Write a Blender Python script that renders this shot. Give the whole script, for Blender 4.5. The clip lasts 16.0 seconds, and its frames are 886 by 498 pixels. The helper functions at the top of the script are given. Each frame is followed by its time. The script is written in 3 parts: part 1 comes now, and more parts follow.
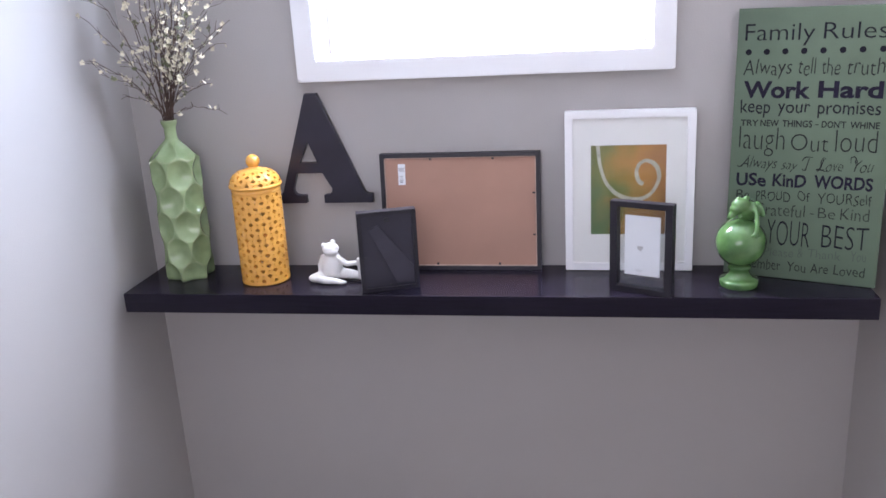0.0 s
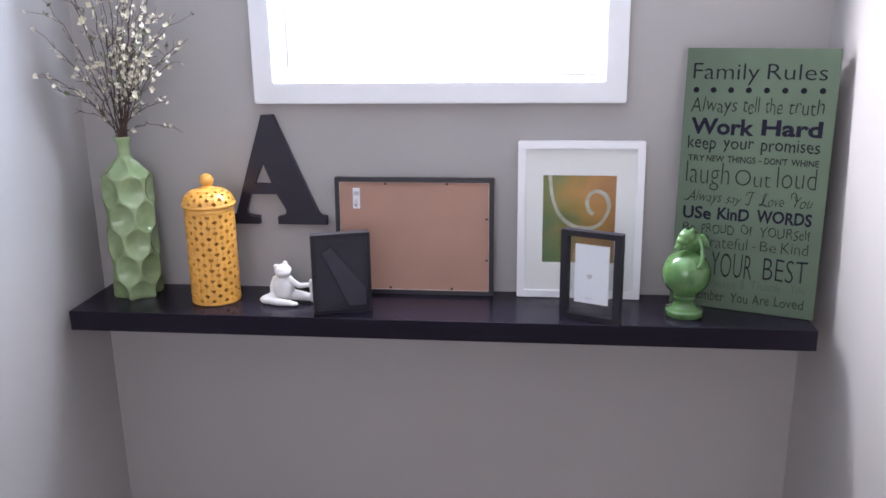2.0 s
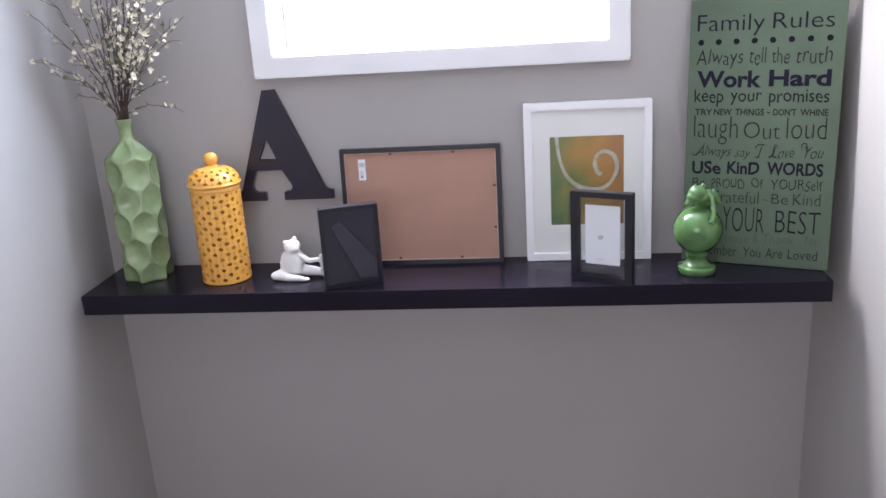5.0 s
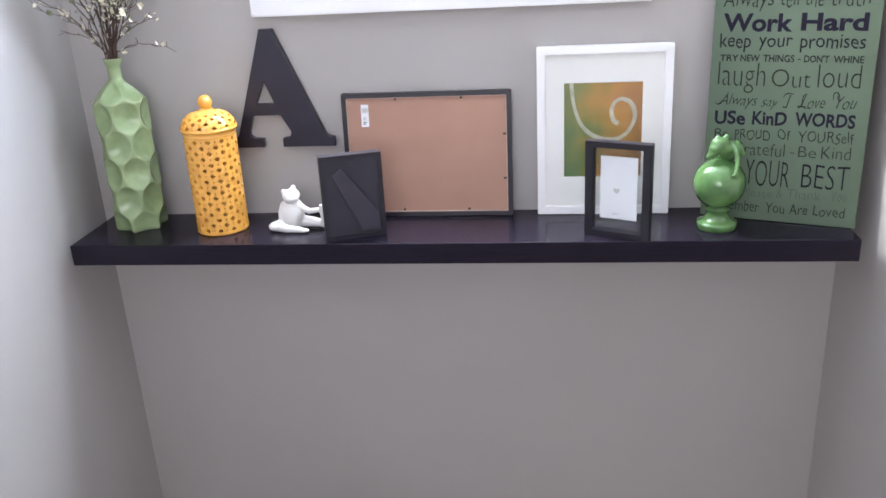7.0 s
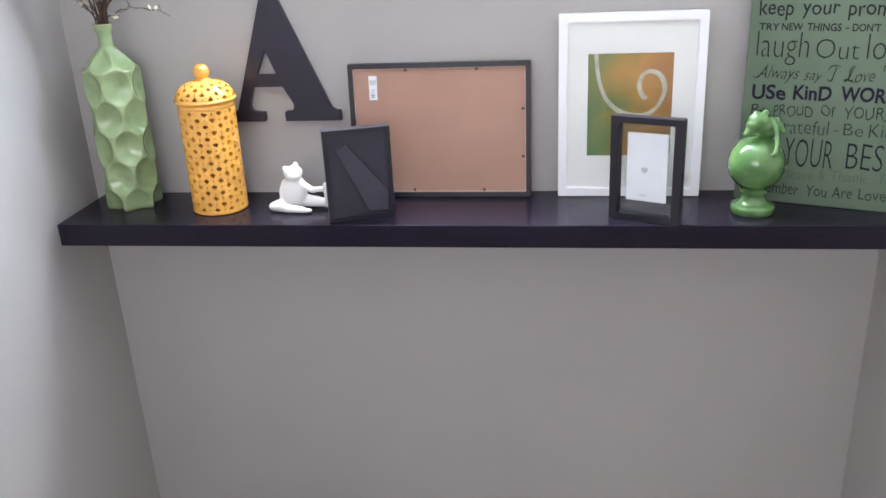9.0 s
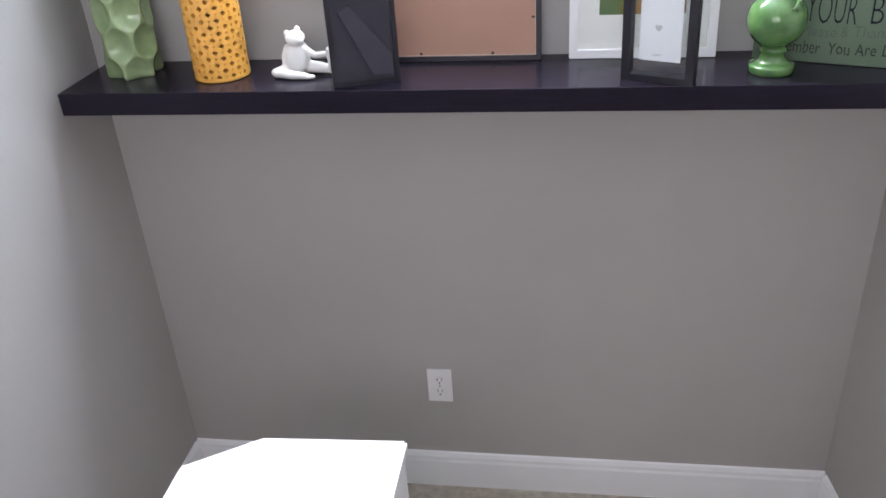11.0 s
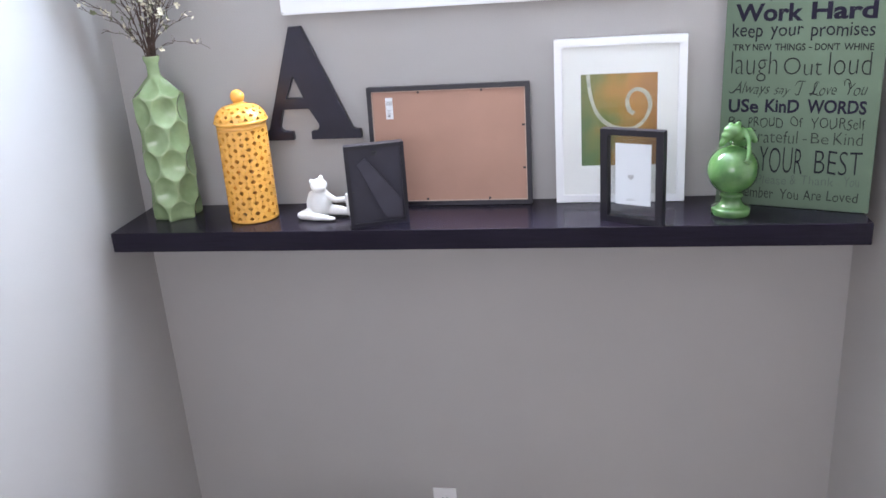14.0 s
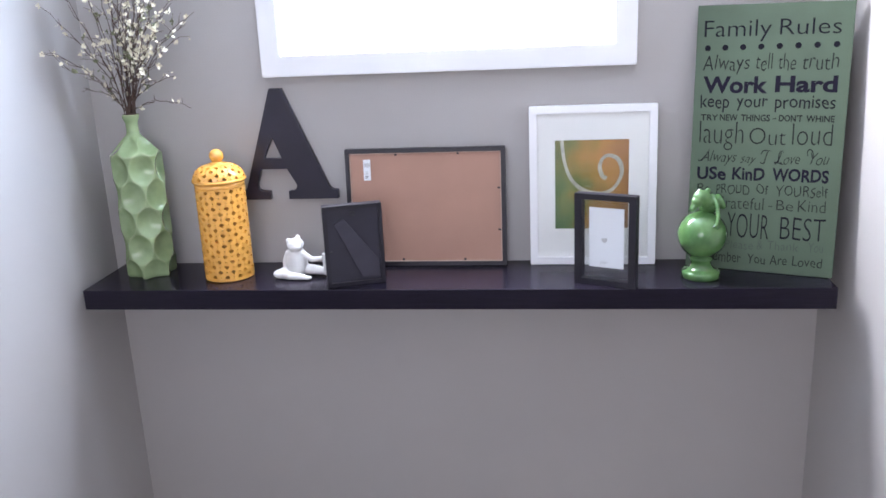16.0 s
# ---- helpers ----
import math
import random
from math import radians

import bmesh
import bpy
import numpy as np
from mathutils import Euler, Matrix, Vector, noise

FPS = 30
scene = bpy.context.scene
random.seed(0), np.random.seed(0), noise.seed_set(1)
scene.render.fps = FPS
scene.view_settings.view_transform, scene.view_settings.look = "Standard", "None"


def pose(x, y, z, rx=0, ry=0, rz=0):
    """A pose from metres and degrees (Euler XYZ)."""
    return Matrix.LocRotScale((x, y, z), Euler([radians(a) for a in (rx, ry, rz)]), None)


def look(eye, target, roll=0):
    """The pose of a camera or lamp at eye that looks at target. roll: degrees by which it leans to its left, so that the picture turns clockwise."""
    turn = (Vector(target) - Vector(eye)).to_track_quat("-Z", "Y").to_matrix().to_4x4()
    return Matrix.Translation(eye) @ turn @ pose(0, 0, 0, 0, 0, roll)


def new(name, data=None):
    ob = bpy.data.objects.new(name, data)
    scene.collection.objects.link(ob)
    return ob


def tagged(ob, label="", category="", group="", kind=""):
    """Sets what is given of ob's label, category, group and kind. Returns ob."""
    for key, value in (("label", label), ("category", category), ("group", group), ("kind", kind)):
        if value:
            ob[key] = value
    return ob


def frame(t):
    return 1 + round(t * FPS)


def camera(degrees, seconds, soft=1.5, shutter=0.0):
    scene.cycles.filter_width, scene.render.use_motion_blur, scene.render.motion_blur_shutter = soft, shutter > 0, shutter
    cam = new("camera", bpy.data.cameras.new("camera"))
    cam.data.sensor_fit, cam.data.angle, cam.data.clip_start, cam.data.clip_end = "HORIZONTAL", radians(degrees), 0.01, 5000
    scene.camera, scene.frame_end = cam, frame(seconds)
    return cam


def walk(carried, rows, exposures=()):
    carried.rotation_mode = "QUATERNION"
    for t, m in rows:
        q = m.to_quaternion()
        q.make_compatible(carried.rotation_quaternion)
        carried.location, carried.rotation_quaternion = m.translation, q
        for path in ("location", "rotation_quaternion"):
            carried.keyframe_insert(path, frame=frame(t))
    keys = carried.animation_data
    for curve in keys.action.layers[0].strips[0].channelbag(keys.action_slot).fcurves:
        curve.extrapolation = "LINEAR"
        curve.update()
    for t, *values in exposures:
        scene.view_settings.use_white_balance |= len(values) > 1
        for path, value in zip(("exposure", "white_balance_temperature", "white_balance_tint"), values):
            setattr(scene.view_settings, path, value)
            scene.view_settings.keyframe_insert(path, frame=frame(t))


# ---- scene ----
import collections
cam = camera(55.1, 16.0, soft=1.6)
PATH = [
    (0, (1.225, -2.155, 2.09), (0.888, -0.275, 1.496), -3.2),
    (0.5, (1.228, -2.162, 2.088), (0.92, -0.274, 1.505), -2.9),
    (1, (1.23, -2.17, 2.087), (0.956, -0.273, 1.516), -2.7),
    (1.5, (1.216, -2.174, 2.067), (0.969, -0.263, 1.532), -1.7),
    (2, (1.218, -2.174, 2.094), (0.999, -0.261, 1.553), -0.8),
    (2.5, (1.214, -2.171, 2.084), (1.01, -0.252, 1.558), -1.2),
    (3, (1.217, -2.173, 2.078), (1.013, -0.253, 1.555), -2.4),
    (3.5, (1.22, -2.164, 2.085), (1.006, -0.251, 1.542), -3.3),
    (4, (1.205, -2.167, 2.074), (0.987, -0.258, 1.519), -3.7),
    (6.5, (1.219, -2.157, 2.095), (0.963, -0.301, 1.396), -3.4),
    (7, (1.187, -2.068, 2.058), (0.946, -0.217, 1.341), -3.1),
    (7.5, (1.167, -1.936, 2.006), (0.925, -0.088, 1.281), -2.7),
    (8, (1.162, -1.94, 2.002), (0.915, -0.094, 1.273), -2.5),
    (8.5, (1.164, -1.937, 2.004), (0.906, -0.097, 1.264), -2.5),
    (9, (1.167, -1.94, 1.995), (0.9, -0.102, 1.254), -2.8),
    (9.5, (1.162, -1.937, 1.978), (0.891, -0.144, 1.134), -3.4),
    (9.6, (1.157, -1.939, 1.965), (0.89, -0.161, 1.09), -3.5),
    (9.7, (1.169, -1.942, 1.947), (0.89, -0.175, 1.053), -3.4),
    (10.3, (1.175, -1.938, 1.942), (0.884, -0.19, 0.94), -3.7),
    (11.2, (1.187, -1.933, 1.945), (0.872, -0.178, 0.955), -4.1),
    (11.8, (1.195, -1.929, 1.95), (0.865, -0.16, 1.077), -4.3),
    (12, (1.215, -1.928, 1.941), (0.862, -0.144, 1.109), -4.2),
    (12.5, (1.19, -1.939, 1.954), (0.851, -0.135, 1.161), -4.3),
    (13, (1.209, -1.942, 1.95), (0.845, -0.121, 1.206), -4.2),
    (13.5, (1.21, -2.018, 1.976), (0.873, -0.179, 1.268), -4.1),
    (14, (1.244, -2.153, 2.02), (0.909, -0.303, 1.337), -4.1),
    (14.5, (1.21, -2.156, 2.074), (0.926, -0.306, 1.369), -3.3),
    (15, (1.238, -2.167, 2.022), (0.95, -0.289, 1.4), -2.9),
    (15.5, (1.241, -2.175, 2.017), (0.964, -0.279, 1.444), -3.0),
    (16, (1.212, -2.177, 2.031), (0.967, -0.271, 1.476), -2.6),
]
EXPOSURES = [(0.0, -0.55, 6240, 23), (2.0, -0.73, 6290, 22), (3.5, -0.83, 6340, 21), (4.2, -0.81, 6340, 21), (6.5, -0.3, 6340, 19), (7.0, -0.22, 6390, 17), (9.0, -0.2, 6490, 15), (9.5, -0.29, 6590, 15), (12.0, -0.39, 6390, 15), (12.5, -0.31, 6390, 15), (14.0, -0.18, 6240, 16), (16.0, -0.37, 6090, 19)]
walk(cam, [(t, look(eye, target, roll)) for t, eye, target, roll in PATH], EXPOSURES)

# ---- world and light ----
world = bpy.data.worlds.new("world")
scene.world = world
world.use_nodes = True
wn = world.node_tree.nodes
sky = wn.new("ShaderNodeTexSky")
sky.sky_type = 'NISHITA'
sky.sun_disc = False
sky.sun_elevation, sky.sun_rotation = radians(50), radians(200)
world.node_tree.links.new(sky.outputs[0], wn["Background"].inputs[0])
wn["Background"].inputs[1].default_value = 0.12

SHELF_Z = 1.364          # top of the shelf
WIDE, HIGH, BACK = 1.908, 2.75, -2.9


def area(name, m, sx, sy, power, color):
    data = bpy.data.lights.new(name, "AREA")
    data.shape, data.size, data.size_y, data.energy, data.color = "RECTANGLE", sx, sy, power, color
    ob = new(name, data)
    ob.matrix_world = m
    return ob


# sky light at the window over the shelf, with the brighter part of the sky to one side
area("sky_and_fill_light", look((0.959, 0.03, 2.26), (0.959, -1, 2.26)), 0.82, 0.64, 74, (0.69, 0.85, 1.0))
# extra narrow lamp in that opening, added to brighten the east wall
area("sky_and_fill_light", look((0.66, 0.10, 2.28), (1.9, -0.55, 1.20)), 0.10, 0.50, 50, (1.0, 0.97, 0.92))
# fill lamp added behind the camera, at a window that is never seen
area("sky_and_fill_light", look((0.75, BACK - 0.1, 2.08), (0.75, 0, 2.08)), 1.4, 0.96, 29, (1.0, 0.96, 0.97))


# ---- materials ----
def material(name, color, rough=0.5, metal=0.0, var=0.06, scale=8.0, bump=0.0, bump_scale=200.0, coat=0.0, spread=None, spec=0.5):
    """Paint-like material: a base colour varied at two scales, with fine relief."""
    m = bpy.data.materials.new(name)
    m.use_nodes = True
    n, l = m.node_tree.nodes, m.node_tree.links
    b = n["Principled BSDF"]
    b.inputs["Metallic"].default_value = metal
    b.inputs["Coat Weight"].default_value = coat
    b.inputs["Coat Roughness"].default_value = 0.06
    b.inputs["Specular IOR Level"].default_value = spec
    tc = n.new("ShaderNodeTexCoord")
    big, fine = n.new("ShaderNodeTexNoise"), n.new("ShaderNodeTexNoise")
    big.inputs["Scale"].default_value, big.inputs["Detail"].default_value = scale, 4
    fine.inputs["Scale"].default_value, fine.inputs["Detail"].default_value = bump_scale, 3
    for t in (big, fine):
        l.new(tc.outputs["Object"], t.inputs["Vector"])
    ramp = n.new("ShaderNodeValToRGB")
    lo = spread or tuple(c * (1 - var) for c in color)
    hi = tuple(min(1, c * (1 + var)) for c in color)
    ramp.color_ramp.elements[0].position, ramp.color_ramp.elements[1].position = 0.3, 0.7
    ramp.color_ramp.elements[0].color, ramp.color_ramp.elements[1].color = (*lo, 1), (*hi, 1)
    l.new(big.outputs["Fac"], ramp.inputs["Fac"])
    l.new(ramp.outputs["Color"], b.inputs["Base Color"])
    mr = n.new("ShaderNodeMapRange")
    mr.inputs["To Min"].default_value, mr.inputs["To Max"].default_value = max(0.02, rough - 0.05), min(1, rough + 0.05)
    l.new(fine.outputs["Fac"], mr.inputs["Value"])
    l.new(mr.outputs["Result"], b.inputs["Roughness"])
    if bump:
        bp = n.new("ShaderNodeBump")
        bp.inputs["Strength"].default_value, bp.inputs["Distance"].default_value = bump, 0.002
        l.new(fine.outputs["Fac"], bp.inputs["Height"])
        l.new(bp.outputs["Normal"], b.inputs["Normal"])
    return m


def wood_stain(name, dark, light, rough):
    """Dark stained wood veneer with a long faint grain along x."""
    m = material(name, light, rough, bump=0.08, bump_scale=90, scale=3, coat=0.05, spec=0.14)
    n, l = m.node_tree.nodes, m.node_tree.links
    tc, mp, no = n.new("ShaderNodeTexCoord"), n.new("ShaderNodeMapping"), n.new("ShaderNodeTexNoise")
    mp.inputs["Scale"].default_value = (3, 60, 60)
    no.inputs["Scale"].default_value, no.inputs["Detail"].default_value = 4, 6
    r = n.new("ShaderNodeValToRGB")
    r.color_ramp.elements[0].color, r.color_ramp.elements[1].color = (*dark, 1), (*light, 1)
    l.new(tc.outputs["Object"], mp.inputs["Vector"])
    l.new(mp.outputs["Vector"], no.inputs["Vector"])
    l.new(no.outputs["Fac"], r.inputs["Fac"])
    l.new(r.outputs["Color"], n["Principled BSDF"].inputs["Base Color"])
    return m


WALL = material("greige_wall_paint", (0.402, 0.382, 0.368), 0.75, var=0.025, scale=2.5, bump=0.25, bump_scale=260, spec=0.3)
CEIL = material("ceiling_white", (0.8, 0.8, 0.79), 0.85, var=0.02, bump=0.2)
TRIM = material("trim_white", (0.80, 0.80, 0.81), 0.4, var=0.02, bump=0.05, bump_scale=60)
CARPET = material("carpet_beige", (0.42, 0.37, 0.31), 0.95, var=0.2, scale=40, bump=0.8, bump_scale=500)
SHELF = wood_stain("black_brown_veneer", (0.009, 0.0075, 0.012), (0.019, 0.015, 0.027), 0.20)
BLACK = material("black_lacquer", (0.010, 0.0085, 0.015), 0.42, var=0.2, scale=20, bump=0.05)
EASEL = material("worn_black_card", (0.034, 0.031, 0.046), 0.65, var=0.15, scale=18, bump=0.15, bump_scale=400)
BLACKBOARD = material("black_backing_card", (0.020, 0.018, 0.030), 0.6, var=0.15, scale=15, bump=0.15, bump_scale=400)
SATIN_A = material("black_satin_paint", (0.014, 0.012, 0.024), 0.35, var=0.2, scale=12, bump=0.06, bump_scale=90)
HARDBOARD = material("brown_hardboard", (0.40, 0.225, 0.165), 0.6, var=0.09, scale=4, bump=0.2, bump_scale=500)
LIP = material("pale_edge_reflection", (0.50, 0.37, 0.30), 0.8, var=0.12, scale=40)
WHITE_FRAME = material("white_lacquer", (0.82, 0.82, 0.83), 0.35, var=0.015)
MAT_BOARD = material("white_mat_board", (0.83, 0.82, 0.80), 0.9, var=0.015, bump=0.1, bump_scale=700)
PAPER = material("white_paper", (0.80, 0.82, 0.86), 0.8, var=0.015)
GREY_PRINT = material("grey_print", (0.5, 0.5, 0.52), 0.8, var=0.05)
DARK_PRINT = material("dark_print", (0.06, 0.06, 0.07), 0.8, var=0.05)
BOARD = material("sage_green_paint", (0.076, 0.115, 0.073), 0.55, var=0.07, scale=9, bump=0.2, bump_scale=120)
INK = material("charcoal_violet_lettering", (0.007, 0.0065, 0.013), 0.6, var=0.1, spec=0.15)
INK_BOLD = material("dark_violet_lettering", (0.010, 0.008, 0.020), 0.6, var=0.12, scale=30, spec=0.15)
INK_THIN = material("thin_charcoal_lettering", (0.011, 0.012, 0.014), 0.6, var=0.25, scale=40, spec=0.15)
INK_SOFT = material("worn_charcoal_lettering", (0.022, 0.026, 0.024), 0.6, var=0.3, scale=40, spec=0.15)
INK_FAINT = material("faded_green_lettering", (0.052, 0.076, 0.054), 0.5, var=0.1)
VASE = material("pale_green_glaze", (0.262, 0.348, 0.180), 0.12, var=0.12, scale=22, coat=0.3, spread=(0.205, 0.285, 0.135))
JAR = material("mustard_yellow_glaze", (0.80, 0.40, 0.075), 0.2, var=0.06, scale=20, coat=0.4)
GREEN = material("apple_green_glaze", (0.090, 0.190, 0.062), 0.12, var=0.2, scale=26, coat=0.5, spread=(0.050, 0.128, 0.040))
FROGWHITE = material("white_ceramic", (0.80, 0.79, 0.77), 0.35, var=0.02, coat=0.2)
TWIG = material("brown_twig_bark", (0.075, 0.045, 0.035), 0.8, var=0.35, scale=60, bump=0.3, bump_scale=300)
PETAL = material("cream_silk_petal", (0.68, 0.63, 0.47), 0.7, var=0.08, scale=50)
LEAF = material("grey_green_leaf", (0.13, 0.14, 0.07), 0.6, var=0.2, scale=50)
PLATE = material("outlet_plastic", (0.78, 0.77, 0.77), 0.3, var=0.01)
SLOT = material("dark_slot", (0.02, 0.02, 0.02), 0.6)
METAL = material("dull_metal", (0.35, 0.34, 0.33), 0.35, metal=1.0, var=0.1, scale=60)
BOX_WHITE = material("white_laminate", (0.86, 0.86, 0.87), 0.3, var=0.01)


def thin_glaze(m, colour):
    """The glaze runs thin over sharp ridges and shows the paler clay."""
    n, l = m.node_tree.nodes, m.node_tree.links
    geo, ramp, mix = n.new("ShaderNodeNewGeometry"), n.new("ShaderNodeMapRange"), n.new("ShaderNodeMixRGB")
    base = n["Principled BSDF"].inputs["Base Color"]
    ramp.inputs["From Min"].default_value, ramp.inputs["From Max"].default_value = 0.515, 0.60
    ramp.inputs["To Max"].default_value = 0.8
    mix.inputs[2].default_value = (*colour, 1)
    l.new(geo.outputs["Pointiness"], ramp.inputs["Value"])
    l.new(ramp.outputs["Result"], mix.inputs[0])
    l.new(base.links[0].from_socket, mix.inputs[1])
    l.new(mix.outputs[0], base)


thin_glaze(VASE, (0.42, 0.45, 0.28))


def glass_material():
    m = bpy.data.materials.new("clear_glass")
    m.use_nodes = True
    n, l = m.node_tree.nodes, m.node_tree.links
    n.remove(n["Principled BSDF"])
    mix, tr, gl = n.new("ShaderNodeMixShader"), n.new("ShaderNodeBsdfTransparent"), n.new("ShaderNodeBsdfGlossy")
    tr.inputs["Color"].default_value = (0.985, 0.99, 0.988, 1)
    gl.inputs["Roughness"].default_value = 0.02
    mix.inputs[0].default_value = 0.025
    l.new(tr.outputs[0], mix.inputs[1])
    l.new(gl.outputs[0], mix.inputs[2])
    l.new(mix.outputs[0], n["Material Output"].inputs["Surface"])
    return m


GLASS = glass_material()


def art_material():
    """Blurred macro photograph: green at one side, orange and ochre clouds."""
    m = bpy.data.materials.new("art_print")
    m.use_nodes = True
    n, l = m.node_tree.nodes, m.node_tree.links
    b = n["Principled BSDF"]
    b.inputs["Roughness"].default_value = 0.35
    tc, sep = n.new("ShaderNodeTexCoord"), n.new("ShaderNodeSeparateXYZ")
    l.new(tc.outputs["Generated"], sep.inputs[0])
    no = n.new("ShaderNodeTexNoise")
    no.inputs["Scale"].default_value, no.inputs["Detail"].default_value = 3.2, 1.5
    l.new(tc.outputs["Generated"], no.inputs["Vector"])

    def ma(op, a, c):
        k = n.new("ShaderNodeMath")
        k.operation = op
        for s, v in zip(k.inputs, (a, c)):
            if isinstance(v, float):
                s.default_value = v
            else:
                l.new(v, s)
        return k.outputs[0]

    across = ma("ADD", ma("MULTIPLY", sep.outputs["X"], 1.0), ma("MULTIPLY", ma("SUBTRACT", no.outputs["Fac"], 0.5), 0.9))
    r1 = n.new("ShaderNodeValToRGB")
    e = r1.color_ramp.elements
    e[0].position, e[0].color = 0.0, (0.035, 0.15, 0.055, 1)
    e[1].position, e[1].color = 0.42, (0.34, 0.20, 0.04, 1)
    for p, c in ((0.24, (0.12, 0.19, 0.06, 1)), (0.7, (0.50, 0.22, 0.06, 1)), (1.0, (0.36, 0.14, 0.06, 1))):
        k = e.new(p)
        k.color = c
    l.new(across, r1.inputs[0])
    r2 = n.new("ShaderNodeValToRGB")
    e = r2.color_ramp.elements
    e[0].position, e[0].color = 0.0, (0.16, 0.17, 0.04, 1)
    e[1].position, e[1].color = 1.0, (0.42, 0.25, 0.06, 1)
    l.new(ma("ADD", sep.outputs["Z"], ma("MULTIPLY", ma("SUBTRACT", no.outputs["Fac"], 0.5), 1.6)), r2.inputs[0])
    mx = n.new("ShaderNodeMixRGB")
    mx.inputs[0].default_value = 0.35
    l.new(r1.outputs[0], mx.inputs[1])
    l.new(r2.outputs[0], mx.inputs[2])
    l.new(mx.outputs[0], b.inputs["Base Color"])
    return m


ART = art_material()
CURL = material("pale_tendril_print", (0.47, 0.46, 0.38), 0.4, var=0.2, scale=60)


# ---- building helpers ----
def mesh_object(name, bm, mat, smooth=False):
    me = bpy.data.meshes.new(name)
    bm.to_mesh(me)
    bm.free()
    if smooth:
        for p in me.polygons:
            p.use_smooth = True
    me.materials.append(mat)
    return new(name, me)


def part(name, bm, mat, parent=None, label="", smooth=False, at=None):
    ob = mesh_object(name, bm, mat, smooth)
    if parent is not None:
        ob.parent = parent
    if at is not None:
        ob.matrix_basis = at
    return tagged(ob, label)


def thing(name, m, label, category, group="", kind=""):
    ob = new(name)
    ob.empty_display_size = 0.05
    ob.matrix_basis = m
    return tagged(ob, label, category, group, kind)


def box(x0, x1, y0, y1, z0, z1, bevel=0.0, seg=2, bm=None):
    bm2 = bmesh.new()
    bmesh.ops.create_cube(bm2, size=1, matrix=Matrix.Translation(((x0 + x1) / 2, (y0 + y1) / 2, (z0 + z1) / 2)) @ Matrix.Diagonal((x1 - x0, y1 - y0, z1 - z0, 1)))
    if bevel:
        bmesh.ops.bevel(bm2, geom=bm2.edges[:], offset=bevel, segments=seg, affect='EDGES', profile=0.6)
    if bm is None:
        return bm2
    me = bpy.data.meshes.new("tmp")
    bm2.to_mesh(me)
    bm2.free()
    bm.from_mesh(me)
    bpy.data.meshes.remove(me)
    return bm


def frame_ring(w, h, t, y0, y1, z0=0.0, bevel=0.0012, rail=None):
    """A mitred rectangular frame, w by h, its members t wide, from y0 (front) to y1."""
    bm = bmesh.new()
    o = [(-w / 2, z0), (w / 2, z0), (w / 2, z0 + h), (-w / 2, z0 + h)]
    r = rail or t
    i = [(-w / 2 + t, z0 + r), (w / 2 - t, z0 + r), (w / 2 - t, z0 + h - r), (-w / 2 + t, z0 + h - r)]
    v = [[bm.verts.new((x, y, z)) for x, z in ring] for ring, y in ((o, y0), (i, y0), (o, y1), (i, y1))]
    for k in range(4):
        j = (k + 1) % 4
        bm.faces.new((v[0][k], v[0][j], v[1][j], v[1][k]))
        bm.faces.new((v[2][j], v[2][k], v[3][k], v[3][j]))
        bm.faces.new((v[0][j], v[0][k], v[2][k], v[2][j]))
        bm.faces.new((v[1][k], v[1][j], v[3][j], v[3][k]))
    bmesh.ops.recalc_face_normals(bm, faces=bm.faces[:])
    if bevel:
        bmesh.ops.bevel(bm, geom=bm.edges[:], offset=bevel, segments=2, affect='EDGES')
    return bm


def lathe(profile, n=64, cap=True):
    """A turned body from (radius, height) pairs."""
    bm = bmesh.new()
    rings = [[bm.verts.new((r * math.cos(2 * math.pi * k / n), r * math.sin(2 * math.pi * k / n), z)) for k in range(n)] for r, z in profile]
    for a, b in zip(rings, rings[1:]):
        for k in range(n):
            j = (k + 1) % n
            bm.faces.new((a[k], a[j], b[j], b[k]))
    if cap:
        bm.faces.new(rings[0][::-1])
        bm.faces.new(rings[-1])
    return bm


def prism(points, y0, y1, holes=(), bevel=0.0):
    """Extrude an outline in x and z from y0 to y1; holes are outlines too."""
    cu = bpy.data.curves.new("tmp", "CURVE")
    cu.dimensions, cu.fill_mode = "2D", "BOTH"
    cu.extrude, cu.bevel_depth, cu.bevel_resolution = abs(y1 - y0) / 2 - bevel, bevel, 2
    for ring in (points, *holes):
        s = cu.splines.new("POLY")
        s.points.add(len(ring) - 1)
        for p, (x, z) in zip(s.points, ring):
            p.co = (x, z, 0, 1)
        s.use_cyclic_u = True
    me = baked(new("tmp", cu))
    bm = bmesh.new()
    bm.from_mesh(me)
    bpy.data.meshes.remove(me)
    bmesh.ops.transform(bm, matrix=Matrix.Translation((0, (y0 + y1) / 2, 0)) @ Matrix.Rotation(radians(90), 4, 'X'), verts=bm.verts[:])
    return bm


def baked(ob):
    """The evaluated mesh of a helper object, which is then removed."""
    dg = bpy.context.evaluated_depsgraph_get()
    me = bpy.data.meshes.new_from_object(ob.evaluated_get(dg))
    data = ob.data
    bpy.data.objects.remove(ob)
    (bpy.data.curves if isinstance(data, bpy.types.Curve) else bpy.data.meshes).remove(data)
    return me


